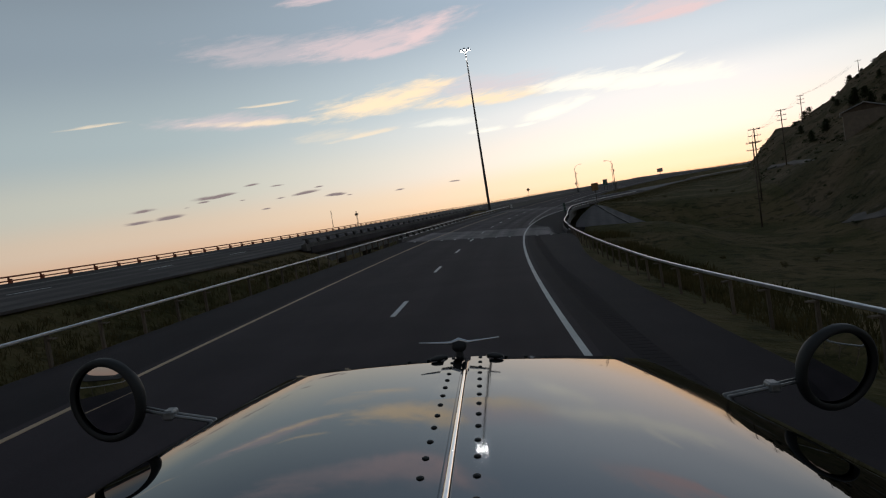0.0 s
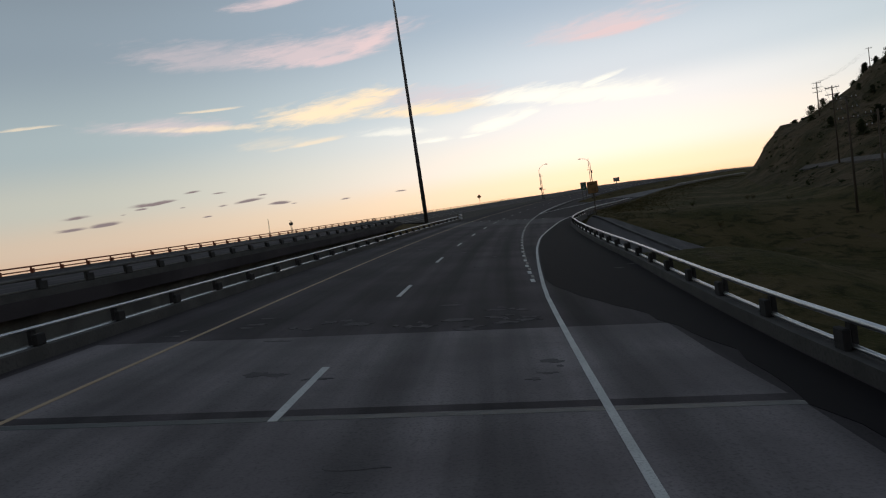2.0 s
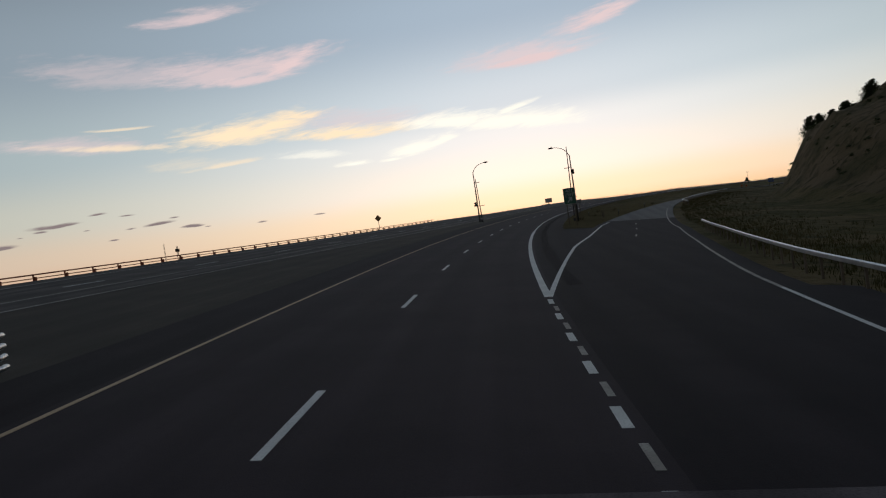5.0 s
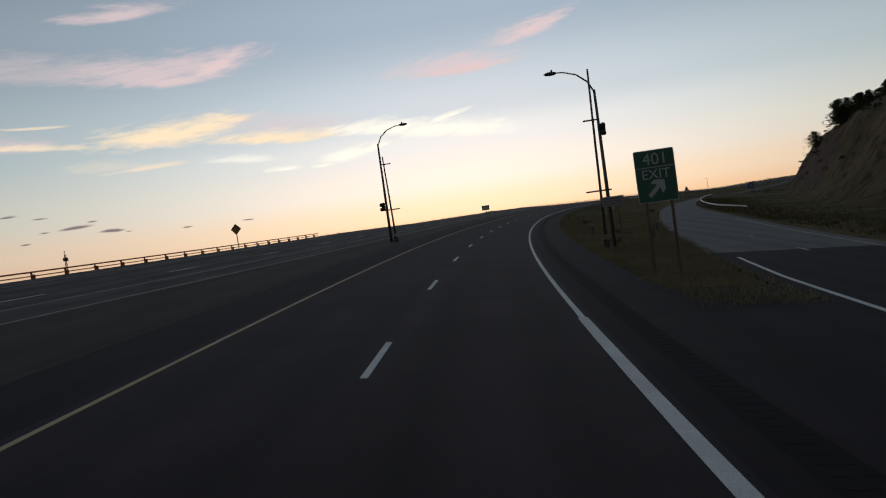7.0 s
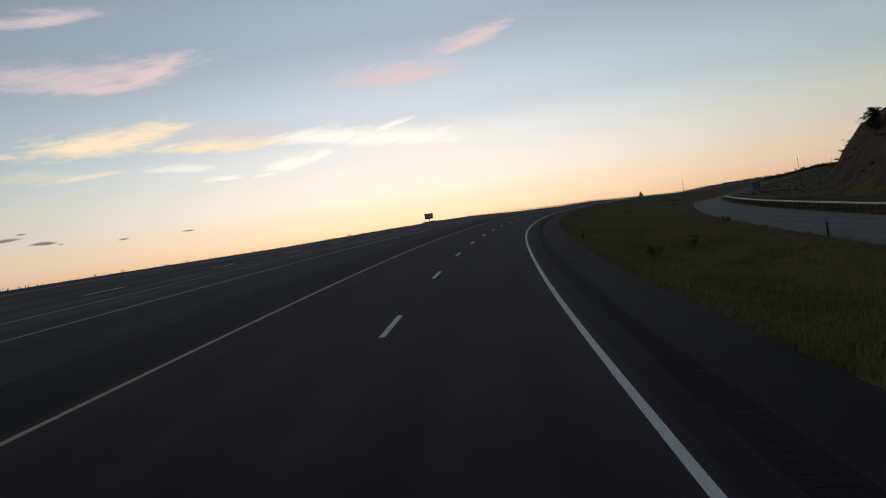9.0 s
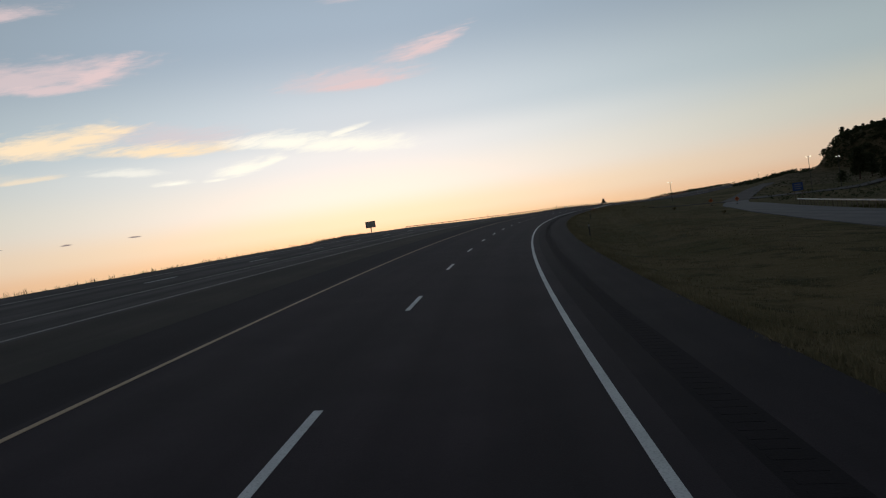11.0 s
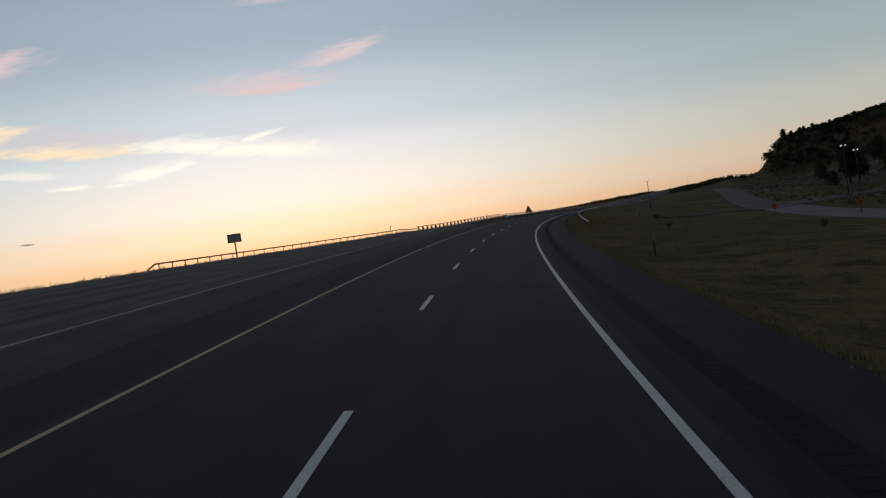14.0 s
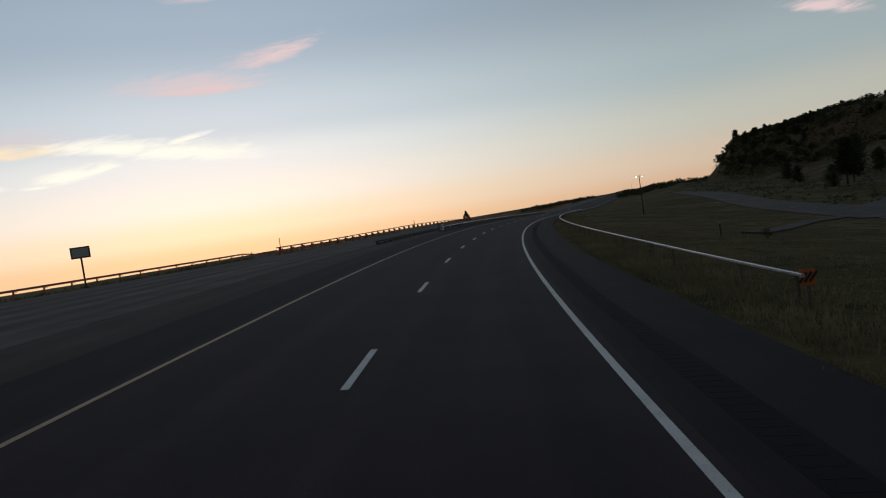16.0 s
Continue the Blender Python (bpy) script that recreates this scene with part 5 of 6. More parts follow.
def drape(name, pts, width, mat, label, lift=0.06):
    """A road strip laid on the land through (s, d) points."""
    bm = bmesh.new()
    fine = []
    for (s0, d0), (s1, d1) in zip(pts, pts[1:]):
        n = max(2, int(math.hypot(s1 - s0, d1 - d0) / 3))
        fine += [(s0 + (s1 - s0) * k / n, d0 + (d1 - d0) * k / n) for k in range(n)]
    fine.append(pts[-1])
    rows = []
    for i, (s, d) in enumerate(fine):
        a, b = fine[max(i - 1, 0)], fine[min(i + 1, len(fine) - 1)]
        ts, td = b[0] - a[0], b[1] - a[1]
        k = math.hypot(ts, td)
        row = []
        for q in (-1, -0.5, 0, 0.5, 1):
            ss, dd = s - td / k * q * width / 2, d + ts / k * q * width / 2
            p = at(ss, dd)
            row.append(bm.verts.new((p.x, p.y, ground_z(ss, dd) + lift + 0.1)))
        rows.append(row)
    for a, b in zip(rows, rows[1:]):
        for j in range(4):
            bm.faces.new((a[j], b[j], b[j + 1], a[j + 1]))
    bmesh.ops.recalc_face_normals(bm, faces=bm.faces)
    r = bmesh.ops.extrude_face_region(bm, geom=bm.faces[:])
    bmesh.ops.translate(bm, vec=(0, 0, -0.5), verts=[e for e in r["geom"] if isinstance(e, bmesh.types.BMVert)])
    return tagged(part(name, bm, mat), label, "road", kind="structure")


drape("cross_road", [(538, 44.2), (570, 46), (611, 47), (690, 45.5), (768, 44), (840, 42)], 8.0, OLD_ASPHALT, "grey side road beyond the ramp terminal")
drape("cross_road", [(545, 47.5), (562, 53), (598, 68), (634, 83), (690, 105)], 7.0, OLD_ASPHALT, "grey side road at the foot of the hill")
drape("access_road", [(514, 22), (524, 27.5), (536, 34), (546, 42)], 1.8, OLD_ASPHALT, "narrow pale path across the grass")
DIRT = material("pale_dirt_track", [(0.105, 0.090, 0.078), (0.155, 0.132, 0.112), (0.065, 0.056, 0.046)], 0.5, 0.95, bump=0.5, fine=9)
drape("dirt_track", [(128, 20), (133, 27), (136, 33), (138, 40), (135, 46.5), (123, 50.6), (112, 54), (96, 60)], 2.6, DIRT, "pale dirt track in the hollow beside the bridge")
drape("dirt_track", [(228, 56), (207, 59.8), (185, 60.2), (168, 59.7), (154, 62), (144, 66), (130, 72)], 1.5, DIRT, "pale dirt track on the hillside")


def deck_patches():
    """Ragged pale scuffs and spalls on the bridge deck, each a cluster of slivers."""
    r2 = random.Random(31)
    spots = [(132.1, -1.3), (132.6, 0.2), (132.3, 1.6), (133.4, 2.6), (131.4, 3.3), (133.2, 5.4), (132.0, 5.8), (132.6, -2.0), (130.2, 1.2), (129.3, 5.3), (130.6, -0.6), (128.4, 2.9),
             (73.5, -1.7), (73.4, -0.2), (73.8, 2.9), (73.6, 3.4), (72.9, -4.6), (73.2, 1.2), (73.6, 2.2), (74.0, 3.9), (75.1, 3.2), (74.6, -3.1), (76.0, 1.7), (88.0, 2.3), (93.0, 2.6), (97.0, 1.0), (101.0, -2.2), (110.0, 2.8), (118.0, 0.9), (124.0, -1.1), (84.9, 7.8), (85.3, 8.1), (64.0, 1.5), (62.5, -2.4), (68.4, 3.6), (69.0, -0.8)]
    for s, d in spots:
        bm = bmesh.new()
        for i in range(r2.randint(2, 4)):
            n = 14
            cs, cd = s + r2.gauss(0, 0.45), d + r2.gauss(0, 0.30)
            ls, ld = r2.uniform(0.06, 0.28), r2.uniform(0.08, 0.40)
            rim, low = [], []
            for k in range(n):
                a = 2 * math.pi * k / n
                q = r2.uniform(0.30, 1.25)
                p = at(cs + ls * q * math.sin(a), cd + ld * q * math.cos(a), 0.0165 + 0.0012 * i)
                rim.append(bm.verts.new(p)), low.append(bm.verts.new(p - Vector((0, 0, 0.02))))
            bm.faces.new(rim)
            for k in range(n):
                bm.faces.new((rim[k], low[k], low[(k + 1) % n], rim[(k + 1) % n]))
        bmesh.ops.recalc_face_normals(bm, faces=bm.faces)
        part("deck_patch", bm, PATCH, bridge)


PATCH = material("pale_patch", [(0.080, 0.069, 0.071), (0.122, 0.107, 0.107), (0.050, 0.043, 0.044)], 2.5, 0.9, bump=0.3, fine=30)
deck_patches()


def far_mast(x, y, z0, z1, box):
    root = thing("signal_mast", Matrix.Translation((x, y, z0)), "distant slim signal mast against the sunset sky", "mast", "far masts")
    h = z1 - z0
    bm = bmesh.new()
    for k in range(4):
        a = math.pi / 4 + k * math.pi / 2
        add_rod(bm, (1.6 * math.cos(a), 1.6 * math.sin(a), 0), (0.8 * math.cos(a), 0.8 * math.sin(a), h), 0.22, 0.16, 5)
    for k in range(6):
        q = k / 6
        add_rod(bm, (-1.4 + 0.6 * q, 0, h * q), (1.4 - 0.6 * q, 0, h * (q + 0.16)), 0.12, sides=4)
    part("lattice", bm, DARK_STEEL, root)
    if box:
        part("head", add_box(bmesh.new(), (4.2, 2.0, 3.2), (0, 0, h - 4.5), bevel=0.1), DARK_STEEL, root)


far_mast(-154.2, 917.8, -30, 29.5, True)
far_mast(-328.8, 1591.7, -45, 60, False)


# ---------------------------------------------------------------- trees and grass
NEEDLES = material("pine_needles", [(0.042, 0.050, 0.024), (0.066, 0.074, 0.036), (0.030, 0.036, 0.018)], 1.2, 0.8, bump=0.0, fine=12, vary=0.5)
BARK = material("pine_bark", [(0.075, 0.050, 0.035), (0.12, 0.08, 0.055), (0.05, 0.034, 0.024)], 5.0, 0.95, bump=0.5, fine=30, stretch=(1, 1, 0.3))
BLADES = material("dry_grass_blades", [(0.052, 0.048, 0.018), (0.110, 0.084, 0.036), (0.040, 0.040, 0.014)], 0.16, 0.9, bump=0.0, fine=2.0)


def leaf_cloud(rng, centres, size, count):
    """Many small bent leaf quads round a set of clump centres."""
    v, f = [], []
    for c, r in centres:
        for _ in range(count):
            p = Vector(c) + Vector((rng.gauss(0, r), rng.gauss(0, r), rng.gauss(0, r * 0.6)))
            a = Vector((rng.uniform(-1, 1), rng.uniform(-1, 1), rng.uniform(-0.6, 0.6))).normalized() * size * rng.uniform(0.6, 1.3)
            b = a.cross(Vector((rng.uniform(-1, 1), rng.uniform(-1, 1), rng.uniform(-1, 1)))).normalized() * size * rng.uniform(0.25, 0.5)
            i = len(v)
            v += [p - a - b * 0.4, p + b, p + a, p - b + a * 0.2]
            f.append((i, i + 1, i + 2, i + 3))
    return v, f


def make_pine(seed, height, spread, bare):
    rng = random.Random(seed)
    root = thing("pine_tree", Matrix.Identity(4), "dark ponderosa pine on the hillside", "tree", "hillside trees")
    bm = bmesh.new()
    lean = rng.uniform(-0.2, 0.2)
    add_pipe(bm, [(0, 0, -0.8), (lean * 0.3, 0, height * 0.35), (lean, 0, height * 0.7), (lean * 1.3, 0, height * 0.98)], [0.03 * height, 0.022 * height, 0.012 * height, 0.004 * height], 7)
    clumps = []
    n = 34
    for k in range(n):
        h = bare + (1 - bare) * (k + rng.uniform(0, 0.8)) / n
        reach = spread * height * (1.04 - h) ** 0.55 * rng.uniform(0.35, 1.2)
        a = k * 2.4 + rng.uniform(-0.5, 0.5)
        tip = Vector((lean + reach * math.cos(a), reach * math.sin(a), height * h - 0.06 * reach + 0.02 * height))
        add_rod(bm, (lean * h, 0, height * h), tip, 0.006 * height, 0.003 * height, 4)
        clumps.append((tip, 0.03 * height + 0.22 * reach))
        clumps.append((tip * 0.5 + Vector((lean * h, 0, height * h)) * 0.5, 0.03 * height + 0.16 * reach))
    part("trunk", bm, BARK, root)
    v, f = leaf_cloud(rng, clumps, 0.05 * height, 30)
    me = bpy.data.meshes.new("crown")
    me.from_pydata(v, [], f)
    me.materials.append(NEEDLES)
    crown = new("crown", me)
    crown.parent = root
    return root


pines = [make_pine(3, 7.0, 0.36, 0.22), make_pine(5, 6.0, 0.42, 0.12), make_pine(8, 8.5, 0.30, 0.28), make_pine(11, 4.0, 0.58, 0.04)]
rng = random.Random(21)
used = [False] * 4


def plant(s, d, k, scale=1.0):
    p = at(s, d)
    m = Matrix.Translation((p.x, p.y, ground_z(s, d) - 0.1)) @ pose(0, 0, 0, rng.uniform(-3, 3), rng.uniform(-3, 3), rng.uniform(0, 360))
    m = m @ Matrix.Scale(scale, 4)
    if not used[k]:
        used[k] = True
        pines[k].matrix_world = m
        return
    o = copy_thing(pines[k], m)
    o.scale = (scale, scale, scale)


# the near hill: its crest, the rocky nose, and a few below
for _ in range(48):
    s = rng.uniform(215, 420)
    d = 66 + 10 * ease(s, 250, 430) + abs(rng.gauss(0, 30))
    plant(s, d, rng.choice((0, 1, 1, 3, 3)), rng.uniform(0.4, 0.8))
for s, d, k, q in ((412, 67, 3, 1.05), (376, 66, 1, 0.95), (379, 69, 3, 1.2), (364, 64, 3, 1.0), (358, 66, 1, 0.6), (366.5, 81, 1, 0.9), (362, 79, 3, 0.9), (372, 75, 3, 0.9), (371, 83, 3, 0.8), (388, 73, 0, 0.75), (396, 77, 1, 0.85), (404, 81, 3, 1.1), (425, 82, 3, 1.0), (430, 79, 1, 0.8), (348, 88, 3, 0.9), (340, 92, 1, 0.7), (352, 97, 0, 0.8), (434, 74, 3, 0.7)):
    plant(s, d, k, q)
for _ in range(12):
    plant(rng.uniform(100, 240), rng.uniform(85, 150), rng.choice((1, 3, 3)), rng.uniform(0.4, 0.7))
# the bluff: its rim and slope
plant(1009.0, 94.0, 2, 1.15)
for _ in range(90):
    s = rng.uniform(955, 1060)
    d = 84 + 0.25 * max(s - 995, 0) + abs(rng.gauss(0, 60))
    plant(s, d, rng.choice((0, 1, 2, 3)), rng.uniform(0.45, 0.85))
for s, d, k, q in ((720, 90, 2, 1.2), (735, 96, 0, 1.1), (700, 104, 2, 1.15), (690, 118, 0, 1.3), (760, 112, 1, 1.0), (780, 100, 3, 1.0), (650, 112, 2, 1.3), (640, 118, 0, 1.1), (705, 82, 3, 0.9), (850, 96, 1, 1.0), (820, 120, 2, 1.2), (805, 92, 1, 0.9), (655, 128, 1, 1.2), (670, 98, 1, 1.0)):
    plant(s, d, k, 1.5 * q)


def lone_spruce():
    r2 = random.Random(4)
    x, y = 480.3, 846.8
    g = land(x, y)
    root = thing("spruce_tree", Matrix.Translation((x, y, g)), "lone conical spruce standing against the sunset sky", "tree")
    h = 12.8 - g
    bm = bmesh.new()
    add_pipe(bm, [(0, 0, -0.5), (0, 0, h * 0.5), (0, 0, h)], [0.25, 0.14, 0.02], 7)
    part("trunk", bm, BARK, root)
    cl = []
    for k in range(60):
        q = 0.06 + 0.94 * (k / 60)
        r = 0.50 * h * (1 - q) * r2.uniform(0.6, 1.05)
        a = k * 2.4
        cl.append(((r * math.cos(a), r * math.sin(a), h * q), 0.08 * h * (1.1 - q)))
    v, f = leaf_cloud(r2, cl, 0.5, 40)
    me = bpy.data.meshes.new("crown")
    me.from_pydata(v, [], f)
    me.materials.append(NEEDLES)
    new("crown", me).parent = root


lone_spruce()


def far_woods():
    r2 = random.Random(9)
    cl = []
    for k in range(2300):
        s, d = r2.uniform(960, 1380), r2.uniform(4, 84)
        if k > 1950:
            s, d = r2.uniform(1000, 1400), r2.uniform(-78, -34)
        if 420 < k <= 1950:
            s = r2.uniform(945, 1110)
            d = 78 + 0.25 * max(s - 995, 0) + abs(r2.gauss(0, 70))
        p = at(s, d)
        g = ground_z(s, d)
        h = r2.uniform(1.6, 4.2) + (3.0 if d < -30 else 0.0)
        for q in range(4):
            cl.append(((p.x + r2.gauss(0, 1.4), p.y + r2.gauss(0, 1.4), g + h * (q + 0.4) / 4), 0.9 * (1.2 - q / 5)))
    v, f = leaf_cloud(r2, cl, 0.8, 9)
    me = bpy.data.meshes.new("far_woods")
    me.from_pydata(v, [], f)
    me.materials.append(NEEDLES)
    tagged(new("far_woods", me), "dark far woods along the low ridge", "woods", kind="stuff")


far_woods()


for m_ in (BLADES, NEEDLES):
    m_.node_tree.nodes["Principled BSDF"].inputs["Specular IOR Level"].default_value = 0.08
GOLDEN = material("golden_dry_grass", [(0.165, 0.138, 0.078), (0.240, 0.196, 0.114), (0.105, 0.098, 0.050)], 0.3, 0.9, bump=0.0, fine=2.0)


def leafy(m, share=0.5):
    """Thin leaves: part of the light goes through."""
    t = m.node_tree
    b, out = t.nodes["Principled BSDF"], t.nodes["Material Output"]
    tr, mix = t.nodes.new("ShaderNodeBsdfTranslucent"), t.nodes.new("ShaderNodeMixShader")
    t.links.new(b.inputs["Base Color"].links[0].from_socket, tr.inputs["Color"])
    mix.inputs[0].default_value = share
    t.links.new(b.outputs[0], mix.inputs[1]), t.links.new(tr.outputs[0], mix.inputs[2])
    t.links.new(mix.outputs[0], out.inputs["Surface"])


leafy(BLADES), leafy(GOLDEN), leafy(NEEDLES, 0.3)


def blades(name, label, count, place, low, high, seed, mat=None):
    """Loose grass blades in tufts; place(rng) gives s, d."""
    r2 = random.Random(seed)
    v, f = [], []
    for _ in range(count):
        s, d = place(r2)
        p = at(s, d)
        g = ground_z(s, d)
        h = r2.uniform(low, high) * r2.uniform(0.6, 1.2)
        for _ in range(5):
            a = r2.uniform(0, 6.283)
            q = Vector((p.x + r2.gauss(0, 0.12), p.y + r2.gauss(0, 0.12), g - 0.03))
            w = 0.012 + 0.01 * r2.random()
            tip = q + Vector((r2.gauss(0, 0.25) * h, r2.gauss(0, 0.25) * h, h * r2.uniform(0.6, 1.1)))
            mid = q.lerp(tip, 0.55) + Vector((0, 0, 0.08 * h))
            side = Vector((math.cos(a) * w, math.sin(a) * w, 0))
            i = len(v)
            v += [q - side, q + side, mid + side * 0.7, mid - side * 0.7, tip]
            f += [(i, i + 1, i + 2, i + 3), (i + 3, i + 2, i + 4)]
    me = bpy.data.meshes.new(name)
    me.from_pydata(v, [], f)
    me.materials.append(mat or BLADES)
    return tagged(new(name, me), label, "grass", kind="stuff")


def gore_place(r):
    s = r.uniform(219, 335)
    return s, r.uniform(7.4, max(8.4, ramp_left(s) - 0.7))


blades("gore_grass", "tall dry grass between road and exit ramp", 16000, gore_place, 0.12, 0.36, 1, GOLDEN)
blades("verge_grass", "dry grass on the right verge", 26000, lambda r: (r.uniform(300, 540), 7.6 + abs(r.gauss(0, 9.0))), 0.05, 0.16, 2, GOLDEN)
blades("edge_grass", "ragged grass creeping over the shoulder edge", 9000, lambda r: (r.uniform(226, 470), 7.22 + abs(r.gauss(0, 0.40))), 0.05, 0.20, 8, GOLDEN)
blades("rail_grass", "tall dry grass along the guardrail", 6000, lambda r: (r.uniform(470, 600), 8.0 + abs(r.gauss(0, 1.6))), 0.15, 0.45, 9, GOLDEN)
blades("bank_grass", "dry grass behind the guardrail", 5000, lambda r: (r.uniform(2, 57), 8.7 + abs(r.gauss(0, 4.0))), 0.2, 0.5, 3)
blades("median_grass", "grass in the median behind the guardrail", 6000, lambda r: (r.uniform(0, 56), r.uniform(-14.5, -6.6)), 0.2, 0.45, 4)
blades("median_grass", "sparse low weeds between the carriageways", 1600, lambda r: (165 + abs(r.gauss(0, 60)), r.uniform(-9.5, -6.6)), 0.04, 0.14, 5)
blades("roadside_weeds", "ragged weeds along the far road edge", 3500, lambda r: (lambda s: (s, far_edge(s) + 0.2 - abs(r.gauss(0, 0.5))))(r.uniform(285, 530)), 0.10, 0.42, 6)
blades("ramp_grass", "grass beyond the exit ramp", 6000, lambda r: (lambda s: (s, ramp_right(s) + 2.2 + abs(r.gauss(0, 5))))(r.uniform(155, 400)), 0.15, 0.45, 7)


def shrubs():
    r2 = random.Random(14)
    spots = [(r2.uniform(236, 330), None) for _ in range(6)] + [(r2.uniform(380, 520), r2.uniform(14, 32)) for _ in range(8)] + [(r2.uniform(70, 190), r2.uniform(24, 60)) for _ in range(14)]
    for s, d in spots[:6] + spots[10:]:
        if d is None:
            d = r2.uniform(8.2, max(8.6, ramp_left(s) - 1.5))
        p = at(s, d)
        h = r2.uniform(0.5, 0.9)
        root = thing("sage_shrub", Matrix.Translation((p.x, p.y, ground_z(s, d))), "low ragged sage shrub in the dry grass", "shrub", "sage shrubs")
        bm = bmesh.new()
        cl = []
        for k in range(9):
            a = r2.uniform(0, 6.28)
            tip = Vector((0.5 * h * math.cos(a), 0.5 * h * math.sin(a), h * r2.uniform(0.5, 1.0)))
            add_rod(bm, (0, 0, -0.05), tip, 0.014, 0.006, 4)
            cl.append((tip, 0.13 * h))
            cl.append((tip * 0.65, 0.15 * h))
        part("stem", bm, BARK, root)
        v, f = leaf_cloud(r2, cl, 0.06, 16)
        me = bpy.data.meshes.new("foliage")
        me.from_pydata(v, [], f)
        me.materials.append(BLADES)
        new("foliage", me).parent = root


shrubs()

def hillside_scrub():
    """Countless low shrubs over the slopes."""
    r2 = random.Random(77)
    cl = []
    for k in range(900):
        s = r2.uniform(40, 455)
        d = 50 + abs(r2.gauss(0, 45)) + 12 * ease(s, 250, 430)
        p = at(s, d)
        g = ground_z(s, d)
        h = r2.uniform(0.3, 1.0)
        for q in range(2):
            cl.append(((p.x + r2.gauss(0, 0.5 * h), p.y + r2.gauss(0, 0.5 * h), g + 0.4 * h), 0.4 * h))
    for k in range(900):
        s = r2.uniform(480, 950)
        d = 50 + abs(r2.gauss(0, 60))
        p = at(s, d)
        h = r2.uniform(0.4, 1.6)
        cl.append(((p.x, p.y, ground_z(s, d) + 0.4 * h), 0.45 * h))
    v, f = leaf_cloud(r2, cl, 0.3, 9)
    me = bpy.data.meshes.new("hillside_scrub")
    me.from_pydata(v, [], f)
    me.materials.append(NEEDLES)
    tagged(new("hillside_scrub", me), "dark low scrub scattered over the hillsides", "scrub", kind="stuff")


hillside_scrub()

# ---------------------------------------------------------------- the lorry's front end, where the drive begins
CHROME_PAINT = material("polished_metallic_paint", [(0.125, 0.131, 0.138), (0.134, 0.140, 0.147), (0.128, 0.134, 0.141)], 1.2, 0.03, 1.0, bump=0.0, fine=20)
CHROME = material("chrome", [(0.70, 0.70, 0.71), (0.75, 0.75, 0.76), (0.66, 0.66, 0.67)], 2.0, 0.06, 1.0, bump=0.0, fine=30)
CHROME_PAINT.node_tree.nodes["Principled BSDF"].inputs["Specular Tint"].default_value = (0.70, 0.71, 0.73, 1)
RUBBER = material("tyre_rubber", [(0.018, 0.018, 0.018), (0.028, 0.027, 0.026), (0.012, 0.012, 0.012)], 4.0, 0.85, bump=0.3, fine=60)
MIRROR = material("mirror_glass", [(0.80, 0.81, 0.82), (0.82, 0.83, 0.84), (0.80, 0.81, 0.82)], 1.0, 0.01, 1.0, bump=0.0, fine=10)


